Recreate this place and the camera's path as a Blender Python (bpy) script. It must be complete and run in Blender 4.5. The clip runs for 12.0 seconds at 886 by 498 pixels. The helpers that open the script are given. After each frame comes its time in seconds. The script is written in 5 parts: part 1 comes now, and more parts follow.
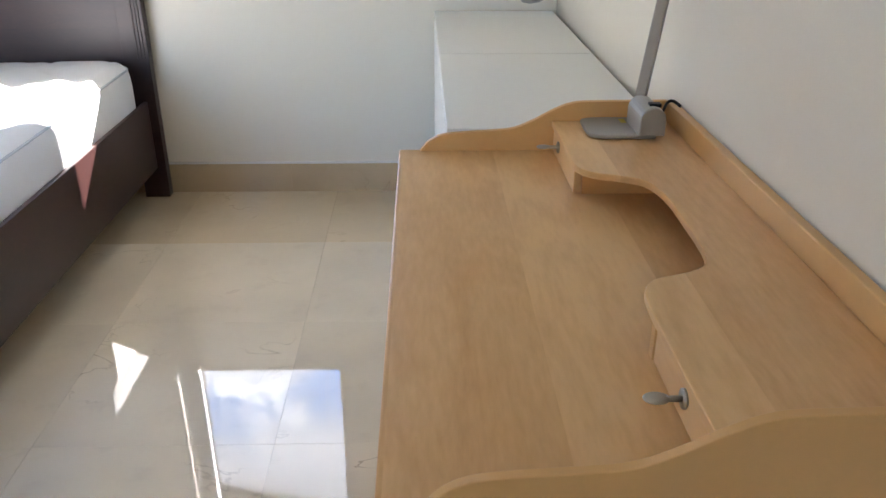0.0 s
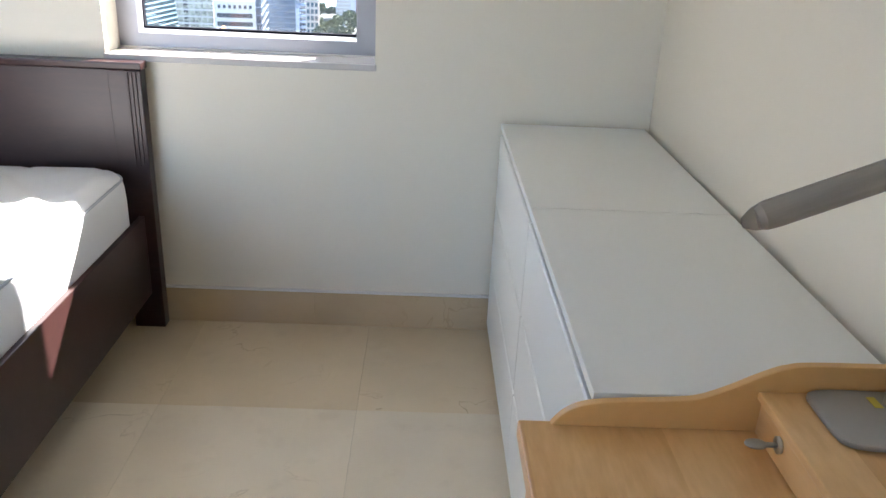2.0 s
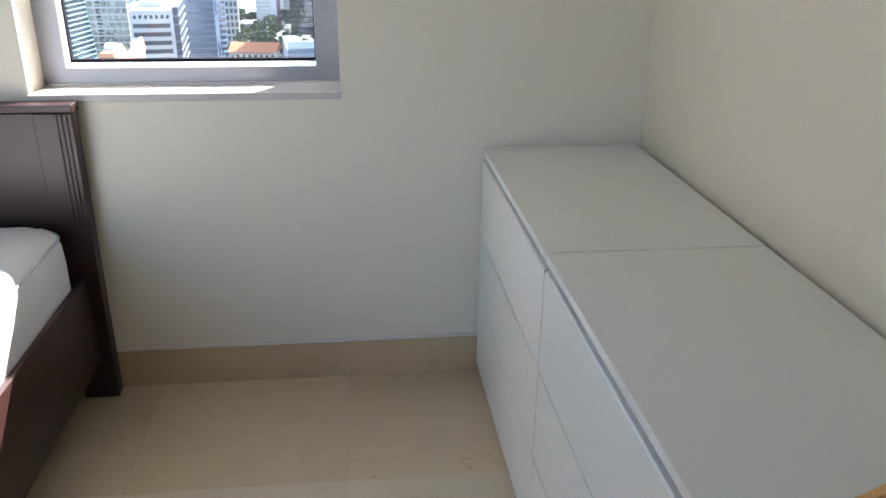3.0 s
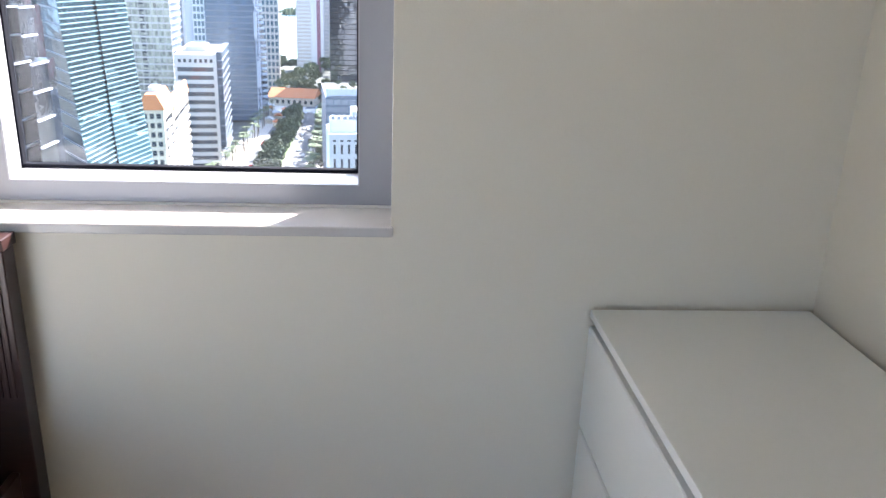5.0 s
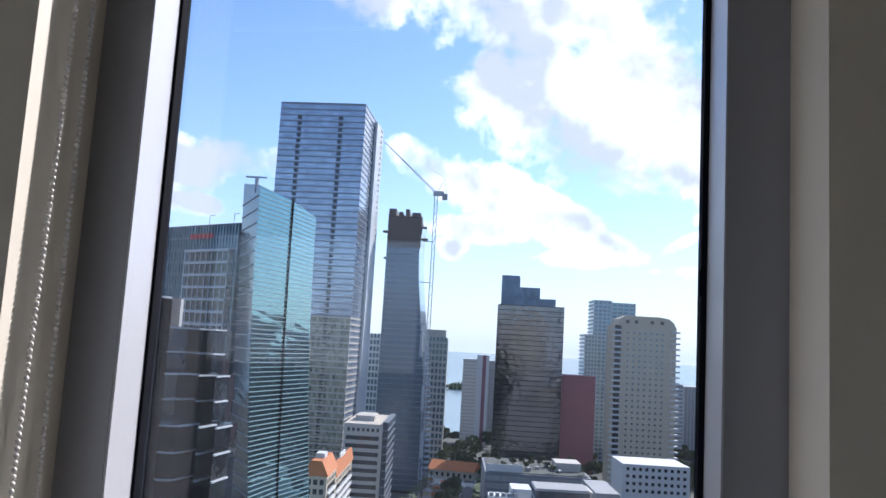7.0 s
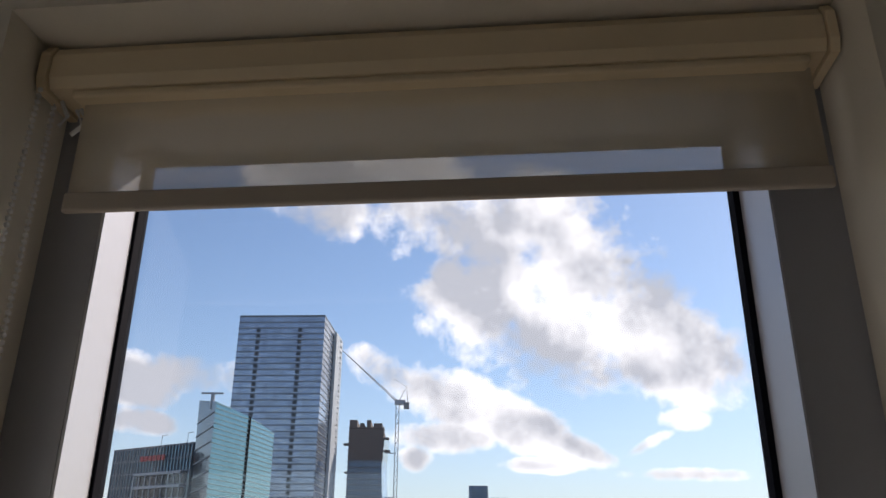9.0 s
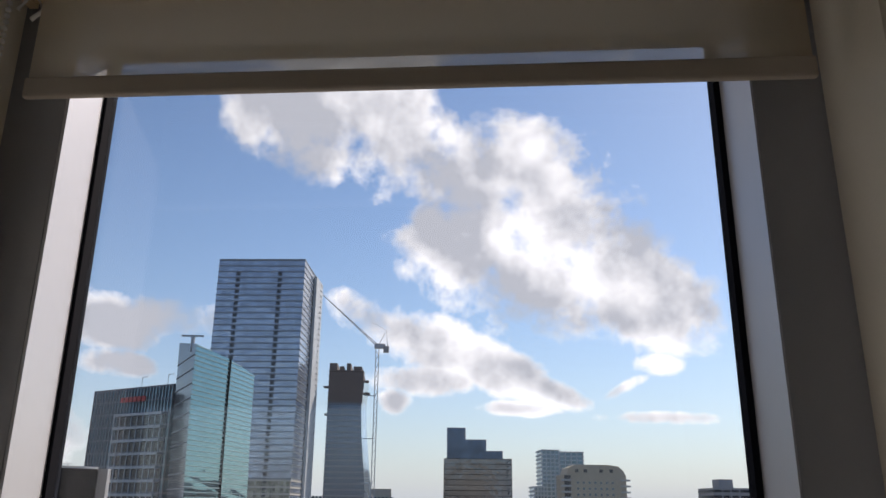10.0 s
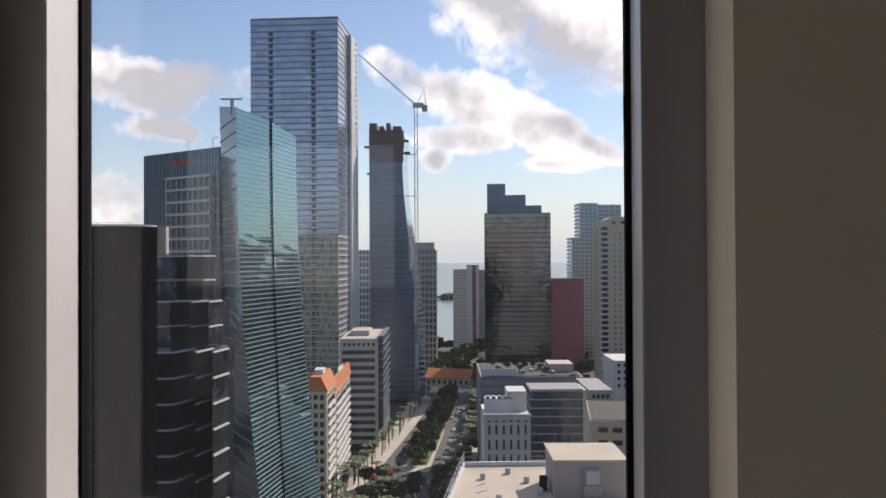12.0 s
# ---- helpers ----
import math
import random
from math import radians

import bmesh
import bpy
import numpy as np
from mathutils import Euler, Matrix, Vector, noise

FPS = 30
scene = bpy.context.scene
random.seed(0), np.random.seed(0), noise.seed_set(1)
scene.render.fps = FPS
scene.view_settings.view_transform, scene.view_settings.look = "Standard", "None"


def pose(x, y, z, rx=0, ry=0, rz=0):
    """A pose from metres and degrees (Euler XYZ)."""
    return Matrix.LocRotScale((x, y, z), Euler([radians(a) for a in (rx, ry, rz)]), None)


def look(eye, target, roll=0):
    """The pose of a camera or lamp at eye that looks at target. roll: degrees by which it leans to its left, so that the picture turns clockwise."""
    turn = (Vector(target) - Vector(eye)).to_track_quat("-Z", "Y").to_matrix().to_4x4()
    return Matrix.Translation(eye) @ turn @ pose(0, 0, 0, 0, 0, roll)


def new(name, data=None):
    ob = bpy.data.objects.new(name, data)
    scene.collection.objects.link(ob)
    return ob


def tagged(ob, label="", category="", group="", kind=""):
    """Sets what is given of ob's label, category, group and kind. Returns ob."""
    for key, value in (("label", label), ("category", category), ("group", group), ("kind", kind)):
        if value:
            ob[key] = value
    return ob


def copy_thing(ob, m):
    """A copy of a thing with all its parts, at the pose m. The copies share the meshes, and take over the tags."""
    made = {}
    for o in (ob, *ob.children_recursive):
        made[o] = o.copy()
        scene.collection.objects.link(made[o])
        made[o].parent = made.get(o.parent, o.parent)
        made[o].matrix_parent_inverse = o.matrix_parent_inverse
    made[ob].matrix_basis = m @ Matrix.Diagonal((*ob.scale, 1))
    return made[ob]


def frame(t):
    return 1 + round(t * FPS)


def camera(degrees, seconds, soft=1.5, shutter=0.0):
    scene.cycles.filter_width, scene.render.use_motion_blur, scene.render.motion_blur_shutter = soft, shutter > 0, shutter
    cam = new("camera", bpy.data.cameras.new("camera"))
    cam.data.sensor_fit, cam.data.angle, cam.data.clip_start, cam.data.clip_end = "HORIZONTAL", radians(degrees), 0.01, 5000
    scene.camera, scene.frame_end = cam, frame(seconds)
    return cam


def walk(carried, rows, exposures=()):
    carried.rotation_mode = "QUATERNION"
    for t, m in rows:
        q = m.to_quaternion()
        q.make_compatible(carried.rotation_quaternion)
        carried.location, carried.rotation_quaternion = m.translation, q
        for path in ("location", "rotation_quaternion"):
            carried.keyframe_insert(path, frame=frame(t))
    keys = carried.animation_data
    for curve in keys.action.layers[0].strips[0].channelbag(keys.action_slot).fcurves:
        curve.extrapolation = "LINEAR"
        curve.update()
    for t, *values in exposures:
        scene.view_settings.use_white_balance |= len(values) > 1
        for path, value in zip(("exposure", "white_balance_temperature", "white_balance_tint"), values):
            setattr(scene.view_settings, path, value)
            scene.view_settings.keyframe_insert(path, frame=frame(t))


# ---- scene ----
cam = camera(58.3, 12.0)
PATH = [
    (0, (-0.557, -3.337, 1.298), (-0.505, -1.533, 0.435), 0.2),
    (0.5, (-0.591, -3.168, 1.314), (-0.536, -1.367, 0.446), 0.2),
    (1, (-0.643, -2.962, 1.346), (-0.577, -1.15, 0.502), 0.9),
    (1.5, (-0.692, -2.764, 1.363), (-0.633, -0.935, 0.557), 2.6),
    (2, (-0.759, -2.61, 1.399), (-0.698, -0.764, 0.631), 2.8),
    (2.25, (-0.815, -2.528, 1.405), (-0.771, -1.528, 0.999), 1.9),
    (2.5, (-0.866, -2.446, 1.41), (-0.799, -1.524, 1.029), 1.03),
    (2.7, (-0.89, -2.403, 1.413), (-0.785, -1.484, 1.029), 0.9),
    (4.5, (-0.859, -1.744, 1.435), (-0.656, 0.098, 0.684), -0.3),
    (5, (-0.933, -1.538, 1.439), (-0.789, 0.346, 0.784), 2.1),
    (5.5, (-0.955, -1.32, 1.463), (-1.008, 0.601, 0.908), 3.0),
    (6, (-0.998, -1.167, 1.513), (-1.276, 0.77, 1.099), 2.6),
    (6.1, (-1.02, -1.133, 1.518), (-1.295, 0.816, 1.163), 2.7),
    (6.5, (-1.115, -0.992, 1.607), (-1.405, 0.984, 1.504), 3.3),
    (7, (-1.182, -0.803, 1.662), (-1.465, 1.162, 1.903), 3.3),
    (7.5, (-1.201, -0.692, 1.783), (-1.451, 1.185, 2.428), 1.4),
    (7.7, (-1.231, -0.687, 1.824), (-1.426, 1.158, 2.57), -0.1),
    (9.5, (-1.256, -0.625, 1.802), (-1.429, 1.224, 2.544), 1.0),
    (10, (-1.252, -0.612, 1.769), (-1.392, 1.286, 2.385), 0.6),
    (10.5, (-1.211, -0.603, 1.709), (-1.339, 1.342, 2.157), 0.1),
    (11, (-1.128, -0.625, 1.641), (-1.277, 1.346, 1.941), -0.2),
    (11.3, (-1.098, -0.647, 1.615), (-1.291, 1.333, 1.822), 0.7),
    (11.5, (-1.092, -0.677, 1.603), (-1.292, 1.309, 1.737), 0.1),
    (12, (-1.107, -0.789, 1.573), (-1.351, 1.196, 1.595), -0.3),
]

EXPOSURES = [(0, 3.45, 6400, 16), (0.6, 3.75, 6250, 16), (1.2, 3.65, 6350, 16), (2, 3.2, 6350, 15), (2.7, 2.8, 6350, 15), (4.5, 3.1, 6400, 16), (5.5, 2.4, 6200, 18), (6.0, 1.95, 6100, 17), (6.5, 1.2, 6000, 17), (7.0, 0.55, 6050, 18), (7.5, 0.15, 6700, 18), (7.7, 0.2, 7000, 19), (10.5, -0.1, 7100, 19), (12, 0.1, 7500, 22)]
walk(cam, [(t, look(eye, target, roll)) for t, eye, target, roll in PATH], EXPOSURES)

# ---- world and sun ----
SUN_EL, SUN_AZ = radians(35.2), radians(32.2)   # azimuth measured from +y towards +x
CITY = pose(-1.107, -0.789, 1.573, 0, 0, 7.0)  # the town's own axes: right, ahead, up from the window
STREET = -95.0


def build_world():
    w = bpy.data.worlds.new("world")
    scene.world = w
    w.use_nodes = True
    nt = w.node_tree
    nt.nodes.clear()
    N, L = nt.nodes.new, nt.links.new

    def math_(op, a, b=None, c=None, clamp=False):
        n = N("ShaderNodeMath")
        n.operation, n.use_clamp = op, clamp
        for i, v in enumerate((a, b, c)):
            if v is None:
                continue
            if isinstance(v, (int, float)):
                n.inputs[i].default_value = v
            else:
                L(v, n.inputs[i])
        return n.outputs[0]

    sky = N("ShaderNodeTexSky")
    sky.sky_type, sky.sun_disc = "NISHITA", False
    sky.sun_elevation, sky.sun_rotation = SUN_EL, SUN_AZ
    sky.air_density, sky.dust_density, sky.ozone_density, sky.altitude = 1.1, 0.25, 1.8, 90
    geo = N("ShaderNodeTexCoord")
    turn = N("ShaderNodeVectorRotate")
    turn.rotation_type = "Z_AXIS"
    turn.inputs["Angle"].default_value = radians(-7.0)
    L(geo.outputs["Generated"], turn.inputs["Vector"])
    sep = N("ShaderNodeSeparateXYZ")
    L(turn.outputs[0], sep.inputs[0])
    x, y, z = sep.outputs
    ay = math_("MAXIMUM", y, 0.05)
    gx, gz = math_("DIVIDE", x, ay), math_("DIVIDE", z, ay)
    noise_ = N("ShaderNodeTexNoise")
    noise_.inputs["Scale"].default_value, noise_.inputs["Detail"].default_value = 9.0, 10.0
    noise_.inputs["Roughness"].default_value = 0.62
    L(turn.outputs[0], noise_.inputs["Vector"])
    big = N("ShaderNodeTexNoise")
    big.inputs["Scale"].default_value, big.inputs["Detail"].default_value = 2.6, 3.0
    L(turn.outputs[0], big.inputs["Vector"])
    soft = N("ShaderNodeTexNoise")
    soft.inputs["Scale"].default_value, soft.inputs["Detail"].default_value, soft.inputs["Roughness"].default_value = 6.0, 5.0, 0.5
    L(turn.outputs[0], soft.inputs["Vector"])
    # cumulus banks ahead: centre right, centre up, half width, half height, lean
    banks = [(-0.219, 0.523, 0.055, 0.062, 0), (-0.135, 0.508, 0.103, 0.086, -0.3), (-0.024, 0.503, 0.145, 0.113, -0.35), (0.069, 0.443, 0.153, 0.115, -0.4),
             (0.184, 0.409, 0.145, 0.115, -0.45), (0.28, 0.319, 0.135, 0.091, -0.45), (0.061, 0.339, 0.084, 0.082, -0.1), (0.18, 0.271, 0.097, 0.065, -0.15),
             (0.33, 0.257, 0.108, 0.066, 0), (-0.048, 0.233, 0.047, 0.029, -0.35), (0.025, 0.201, 0.082, 0.038, -0.3), (0.119, 0.165, 0.078, 0.032, -0.3),
             (0.195, 0.138, 0.047, 0.019, -0.3), (0.143, 0.117, 0.058, 0.01, 0), (0.029, 0.15, 0.065, 0.019, 0), (0.325, 0.176, 0.033, 0.014, 0),
             (0.279, 0.144, 0.033, 0.01, 0.5), (0.318, 0.108, 0.075, 0.01, 0), (-0.442, 0.235, 0.049, 0.04, -0.1), (-0.374, 0.218, 0.085, 0.034, -0.1),
             (-0.295, 0.226, 0.066, 0.031, -0.1), (-0.238, 0.22, 0.033, 0.025, -0.1), (-0.362, 0.164, 0.061, 0.017, -0.1), (-0.426, 0.083, 0.051, 0.037, 0),
             (-0.01, 0.124, 0.021, 0.017, 0), (-0.12, 0.633, 0.185, 0.074, -0.2)]
    total = None
    for cx, cz, rx, rz, lean in banks:
        dx, dz = math_("SUBTRACT", gx, cx), math_("SUBTRACT", gz, cz)
        dz = math_("MULTIPLY_ADD", dx, -lean, dz)
        a, b = math_("DIVIDE", dx, rx), math_("DIVIDE", dz, rz)
        r = math_("ADD", math_("MULTIPLY", a, a), math_("MULTIPLY", b, b))
        v = math_("SUBTRACT", 1.0, r)
        total = v if total is None else math_("MAXIMUM", total, v)
    total = math_("MAXIMUM", total, -1.3)
    veil = math_("MULTIPLY_ADD", gz, 7.0, -4.9)
    total = math_("MAXIMUM", total, math_("MULTIPLY", math_("MINIMUM", veil, 0.6), math_("MULTIPLY_ADD", big.outputs[0], 3.0, -0.3)))
    ahead = math_("GREATER_THAN", y, 0.3)
    loose = math_("MULTIPLY_ADD", big.outputs[0], 5.0, -3.5)
    body = math_("ADD", math_("MULTIPLY", total, ahead), math_("MULTIPLY", loose, math_("SUBTRACT", 1.0, ahead)))
    dens = math_("ADD", body, math_("MULTIPLY_ADD", noise_.outputs[0], 6.0, -2.9))
    cover = math_("SMOOTH_MIN", math_("MAXIMUM", math_("MULTIPLY", dens, 1.3), 0.0), 1.0, 0.3)
    # billows shade one another on the side away from the sun
    off, nb, nc = N("ShaderNodeVectorMath"), N("ShaderNodeTexNoise"), N("ShaderNodeTexNoise")
    off.operation = "ADD"
    off.inputs[1].default_value = (0.014, 0.0, 0.02)
    L(turn.outputs[0], off.inputs[0])
    for n in (nb, nc):
        n.inputs["Scale"].default_value, n.inputs["Detail"].default_value, n.inputs["Roughness"].default_value = 10.0, 8.0, 0.55
    L(off.outputs[0], nb.inputs["Vector"]), L(turn.outputs[0], nc.inputs["Vector"])
    relief = math_("MULTIPLY", math_("SUBTRACT", nb.outputs[0], nc.outputs[0]), 2.2)
    thick = math_("ADD", math_("MULTIPLY", body, 0.65), math_("MULTIPLY_ADD", soft.outputs[0], 2.8, -1.2))
    thick = math_("ADD", thick, relief, clamp=True)
    ramp = N("ShaderNodeValToRGB")
    ramp.color_ramp.elements[0].color, ramp.color_ramp.elements[1].color = (10.3, 10.5, 11.0, 1), (4.7, 5.05, 5.8, 1)
    ramp.color_ramp.elements[0].position, ramp.color_ramp.elements[1].position = 0.12, 0.85
    L(thick, ramp.inputs[0])
    haze = N("ShaderNodeMix")
    haze.data_type = "RGBA"
    L(math_("POWER", math_("SUBTRACT", 1.0, math_("ABSOLUTE", z)), 10.0), haze.inputs["Factor"])
    deep = N("ShaderNodeVectorMath")
    deep.operation = "MULTIPLY"
    deep.inputs[1].default_value = (0.86, 0.965, 1.09)
    L(sky.outputs[0], deep.inputs[0])
    L(deep.outputs[0], haze.inputs["A"])
    haze.inputs["B"].default_value = (5.0, 5.7, 6.6, 1)
    mix = N("ShaderNodeMix")
    mix.data_type = "RGBA"
    L(math_("MULTIPLY", cover, 0.97), mix.inputs["Factor"])
    L(haze.outputs["Result"], mix.inputs["A"])
    L(ramp.outputs[0], mix.inputs["B"])
    bg = N("ShaderNodeBackground")
    bg.inputs["Strength"].default_value = 0.13
    L(mix.outputs["Result"], bg.inputs[0])
    L(bg.outputs[0], N("ShaderNodeOutputWorld").inputs[0])


build_world()
sun = new("sun", bpy.data.lights.new("sun", "SUN"))
sun.data.energy, sun.data.angle, sun.data.color = 5.0, radians(0.6), (1.0, 0.95, 0.87)
toward = Vector((math.sin(SUN_AZ) * math.cos(SUN_EL), math.cos(SUN_AZ) * math.cos(SUN_EL), math.sin(SUN_EL)))
sun.matrix_world = Matrix.Translation(toward * 30) @ toward.to_track_quat("Z", "Y").to_matrix().to_4x4()


# ---- materials ----
def mat(name, color, rough=0.5, metal=0.0, vary=0.08, scale=3.0, grain=60.0, bump=0.0, spec=0.5, coat=0.0, per_object=0.0):
    m = bpy.data.materials.new(name)
    m.use_nodes = True
    nt = m.node_tree
    N, L = nt.nodes.new, nt.links.new
    p = nt.nodes["Principled BSDF"]
    p.inputs["Roughness"].default_value, p.inputs["Metallic"].default_value = rough, metal
    p.inputs["Specular IOR Level"].default_value, p.inputs["Coat Weight"].default_value = spec, coat
    tc = N("ShaderNodeTexCoord")
    a, b = N("ShaderNodeTexNoise"), N("ShaderNodeTexNoise")
    a.inputs["Scale"].default_value, b.inputs["Scale"].default_value = scale, grain
    a.inputs["Detail"].default_value, b.inputs["Detail"].default_value = 4, 3
    L(tc.outputs["Object"], a.inputs["Vector"]), L(tc.outputs["Object"], b.inputs["Vector"])
    add = N("ShaderNodeMath")
    add.operation = "MULTIPLY_ADD"
    L(b.outputs[0], add.inputs[0])
    add.inputs[1].default_value = 0.4
    L(a.outputs[0], add.inputs[2])
    value = add.outputs[0]
    if per_object:
        info, more = N("ShaderNodeObjectInfo"), N("ShaderNodeMath")
        more.operation = "MULTIPLY_ADD"
        L(info.outputs["Random"], more.inputs[0])
        more.inputs[1].default_value = per_object
        L(value, more.inputs[2])
        value = more.outputs[0]
    r = N("ShaderNodeMapRange")
    L(value, r.inputs[0])
    r.inputs[1].default_value, r.inputs[2].default_value = 0.35, 1.05
    r.inputs[3].default_value, r.inputs[4].default_value = 1 - vary, 1 + vary
    mul = N("ShaderNodeVectorMath")
    mul.operation = "SCALE"
    mul.inputs[0].default_value = color
    L(r.outputs[0], mul.inputs["Scale"])
    L(mul.outputs[0], p.inputs["Base Color"])
    if bump:
        bn = N("ShaderNodeBump")
        bn.inputs["Strength"].default_value, bn.inputs["Distance"].default_value = 1.0, bump
        L(b.outputs[0], bn.inputs["Height"])
        L(bn.outputs[0], p.inputs["Normal"])
    return m


def wood(name, light, dark, rough, along=1, scale=1.0, coat=0.0):
    m = mat(name, light, rough, coat=coat)
    nt = m.node_tree
    N, L = nt.nodes.new, nt.links.new
    p = nt.nodes["Principled BSDF"]
    tc, mp = N("ShaderNodeTexCoord"), N("ShaderNodeMapping")
    s = [9.0 * scale] * 3
    s[along] = 1.7 * scale
    mp.inputs["Scale"].default_value = s
    L(tc.outputs["Object"], mp.inputs[0])
    n, w, g = N("ShaderNodeTexNoise"), N("ShaderNodeTexWave"), N("ShaderNodeTexNoise")
    n.inputs["Scale"].default_value, n.inputs["Detail"].default_value, n.inputs["Distortion"].default_value = 1.3, 5, 2.2
    L(mp.outputs[0], n.inputs["Vector"])
    g.inputs["Scale"].default_value, g.inputs["Detail"].default_value = 16.0, 4
    L(mp.outputs[0], g.inputs["Vector"])
    w.inputs["Scale"].default_value, w.inputs["Distortion"].default_value, w.inputs["Detail"].default_value = 0.6, 9.0, 3
    w.bands_direction = "X" if along != 0 else "Y"
    L(mp.outputs[0], w.inputs["Vector"])
    sep = N("ShaderNodeSeparateXYZ")
    L(tc.outputs["Object"], sep.inputs[0])
    fl, wn, jump = N("ShaderNodeMath"), N("ShaderNodeTexWhiteNoise"), N("ShaderNodeVectorMath")
    fl.operation, jump.operation, wn.noise_dimensions = "FLOOR", "MULTIPLY_ADD", "1D"
    scl = N("ShaderNodeMath")
    scl.operation = "MULTIPLY_ADD"
    L(sep.outputs[0 if along == 1 else 2], scl.inputs[0])
    scl.inputs[1].default_value, scl.inputs[2].default_value = 1 / 0.2, 0.4
    L(scl.outputs[0], fl.inputs[0]), L(fl.outputs[0], wn.inputs["W"])
    L(wn.outputs["Color"], jump.inputs[0])
    jump.inputs[1].default_value = (7, 7, 7)
    L(mp.outputs[0], jump.inputs[2])
    for k in (n, g, w):
        L(jump.outputs[0], k.inputs["Vector"])
    a = N("ShaderNodeMath")
    a.operation = "MULTIPLY_ADD"
    tone, soft = N("ShaderNodeMath"), N("ShaderNodeMath")
    tone.operation, soft.operation = "MULTIPLY_ADD", "MULTIPLY"
    L(fl.outputs[0], tone.inputs[0])
    tone.inputs[1].default_value, tone.inputs[2].default_value = 0.618, 20.1
    frac = N("ShaderNodeMath")
    frac.operation = "FRACT"
    L(tone.outputs[0], frac.inputs[0]), L(frac.outputs[0], a.inputs[0])
    a.inputs[1].default_value = 0.30
    L(n.outputs[0], soft.inputs[0])
    soft.inputs[1].default_value = 0.6
    L(soft.outputs[0], a.inputs[2])
    b = N("ShaderNodeMath")
    b.operation = "MULTIPLY_ADD"
    L(g.outputs[0], b.inputs[0])
    b.inputs[1].default_value = 0.42
    L(a.outputs[0], b.inputs[2])
    c = N("ShaderNodeValToRGB")
    c.color_ramp.elements[0].position, c.color_ramp.elements[1].position = 0.46, 0.96
    c.color_ramp.elements[0].color, c.color_ramp.elements[1].color = (*light, 1), (*dark, 1)
    L(b.outputs[0], c.inputs[0])
    L(c.outputs[0], p.inputs["Base Color"])
    return m


def marble(name, base, vein, rough, per_object=0.0):
    m = mat(name, base, rough, vary=0.05, scale=1.2)
    nt = m.node_tree
    N, L = nt.nodes.new, nt.links.new
    p = nt.nodes["Principled BSDF"]
    tc, info, add = N("ShaderNodeTexCoord"), N("ShaderNodeObjectInfo"), N("ShaderNodeVectorMath")
    add.operation = "ADD"
    sc = N("ShaderNodeVectorMath")
    sc.operation = "SCALE"
    sc.inputs["Scale"].default_value = 40.0 * per_object
    comb = N("ShaderNodeCombineXYZ")
    L(info.outputs["Random"], comb.inputs[0]), L(info.outputs["Random"], comb.inputs[1])
    L(comb.outputs[0], sc.inputs[0])
    L(tc.outputs["Object"], add.inputs[0]), L(sc.outputs[0], add.inputs[1])
    cloud, v1, spots = N("ShaderNodeTexNoise"), N("ShaderNodeTexNoise"), N("ShaderNodeTexNoise")
    cloud.inputs["Scale"].default_value, cloud.inputs["Detail"].default_value = 2.2, 6
    v1.inputs["Scale"].default_value, v1.inputs["Detail"].default_value, v1.inputs["Distortion"].default_value = 3.0, 5, 1.6
    spots.inputs["Scale"].default_value, spots.inputs["Detail"].default_value = 9.0, 5
    for n in (cloud, v1, spots):
        L(add.outputs[0], n.inputs["Vector"])

    def node(op, a, b, c=None, clamp=False):
        n = N("ShaderNodeMath")
        n.operation, n.use_clamp = op, clamp
        for i, v in enumerate((a, b, c)):
            if v is None:
                continue
            if isinstance(v, (int, float)):
                n.inputs[i].default_value = v
            else:
                L(v, n.inputs[i])
        return n.outputs[0]

    line = node("ABSOLUTE", node("SUBTRACT", v1.outputs[0], 0.5), 0)
    line = node("MULTIPLY_ADD", line, -90.0, 1.0, clamp=True)
    patchy = node("MULTIPLY_ADD", spots.outputs[0], 9.0, -5.2, clamp=True)
    k = node("MULTIPLY", line, node("MULTIPLY_ADD", cloud.outputs[0], 6.0, -3.2, clamp=True), clamp=True)
    k = node("ADD", k, node("MULTIPLY", patchy, 0.14), clamp=True)
    k = node("MULTIPLY", k, 0.8)
    tone = N("ShaderNodeValToRGB")
    tone.color_ramp.elements[0].position, tone.color_ramp.elements[1].position = 0.3, 0.7
    tone.color_ramp.elements[0].color = (*[c * 0.9 for c in base], 1)
    tone.color_ramp.elements[1].color = (*[min(1, c * 1.06) for c in base], 1)
    L(cloud.outputs[0], tone.inputs[0])
    mix = N("ShaderNodeMix")
    mix.data_type = "RGBA"
    L(k, mix.inputs["Factor"])
    L(tone.outputs[0], mix.inputs["A"])
    mix.inputs["B"].default_value = (*vein, 1)
    L(mix.outputs["Result"], p.inputs["Base Color"])
    return m


M_WALL = mat("painted_plaster", (0.78, 0.73, 0.625), 0.62, vary=0.02, scale=1.2, grain=240, bump=0.0003, spec=0.35)
M_CEIL = mat("ceiling_paint", (0.76, 0.72, 0.63), 0.8, vary=0.02)
M_FLOOR = marble("cream_marble", (0.76, 0.665, 0.52), (0.40, 0.31, 0.21), 0.02, 1.0)
M_FLOOR.node_tree.nodes["Principled BSDF"].inputs["Specular IOR Level"].default_value = 0.75
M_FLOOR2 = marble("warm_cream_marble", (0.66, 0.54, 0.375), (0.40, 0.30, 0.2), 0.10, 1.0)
M_BASE = marble("beige_marble", (0.57, 0.435, 0.275), (0.46, 0.33, 0.2), 0.16, 0.3)
M_SILL = marble("white_marble_sill", (0.62, 0.60, 0.58), (0.34, 0.32, 0.31), 0.15)
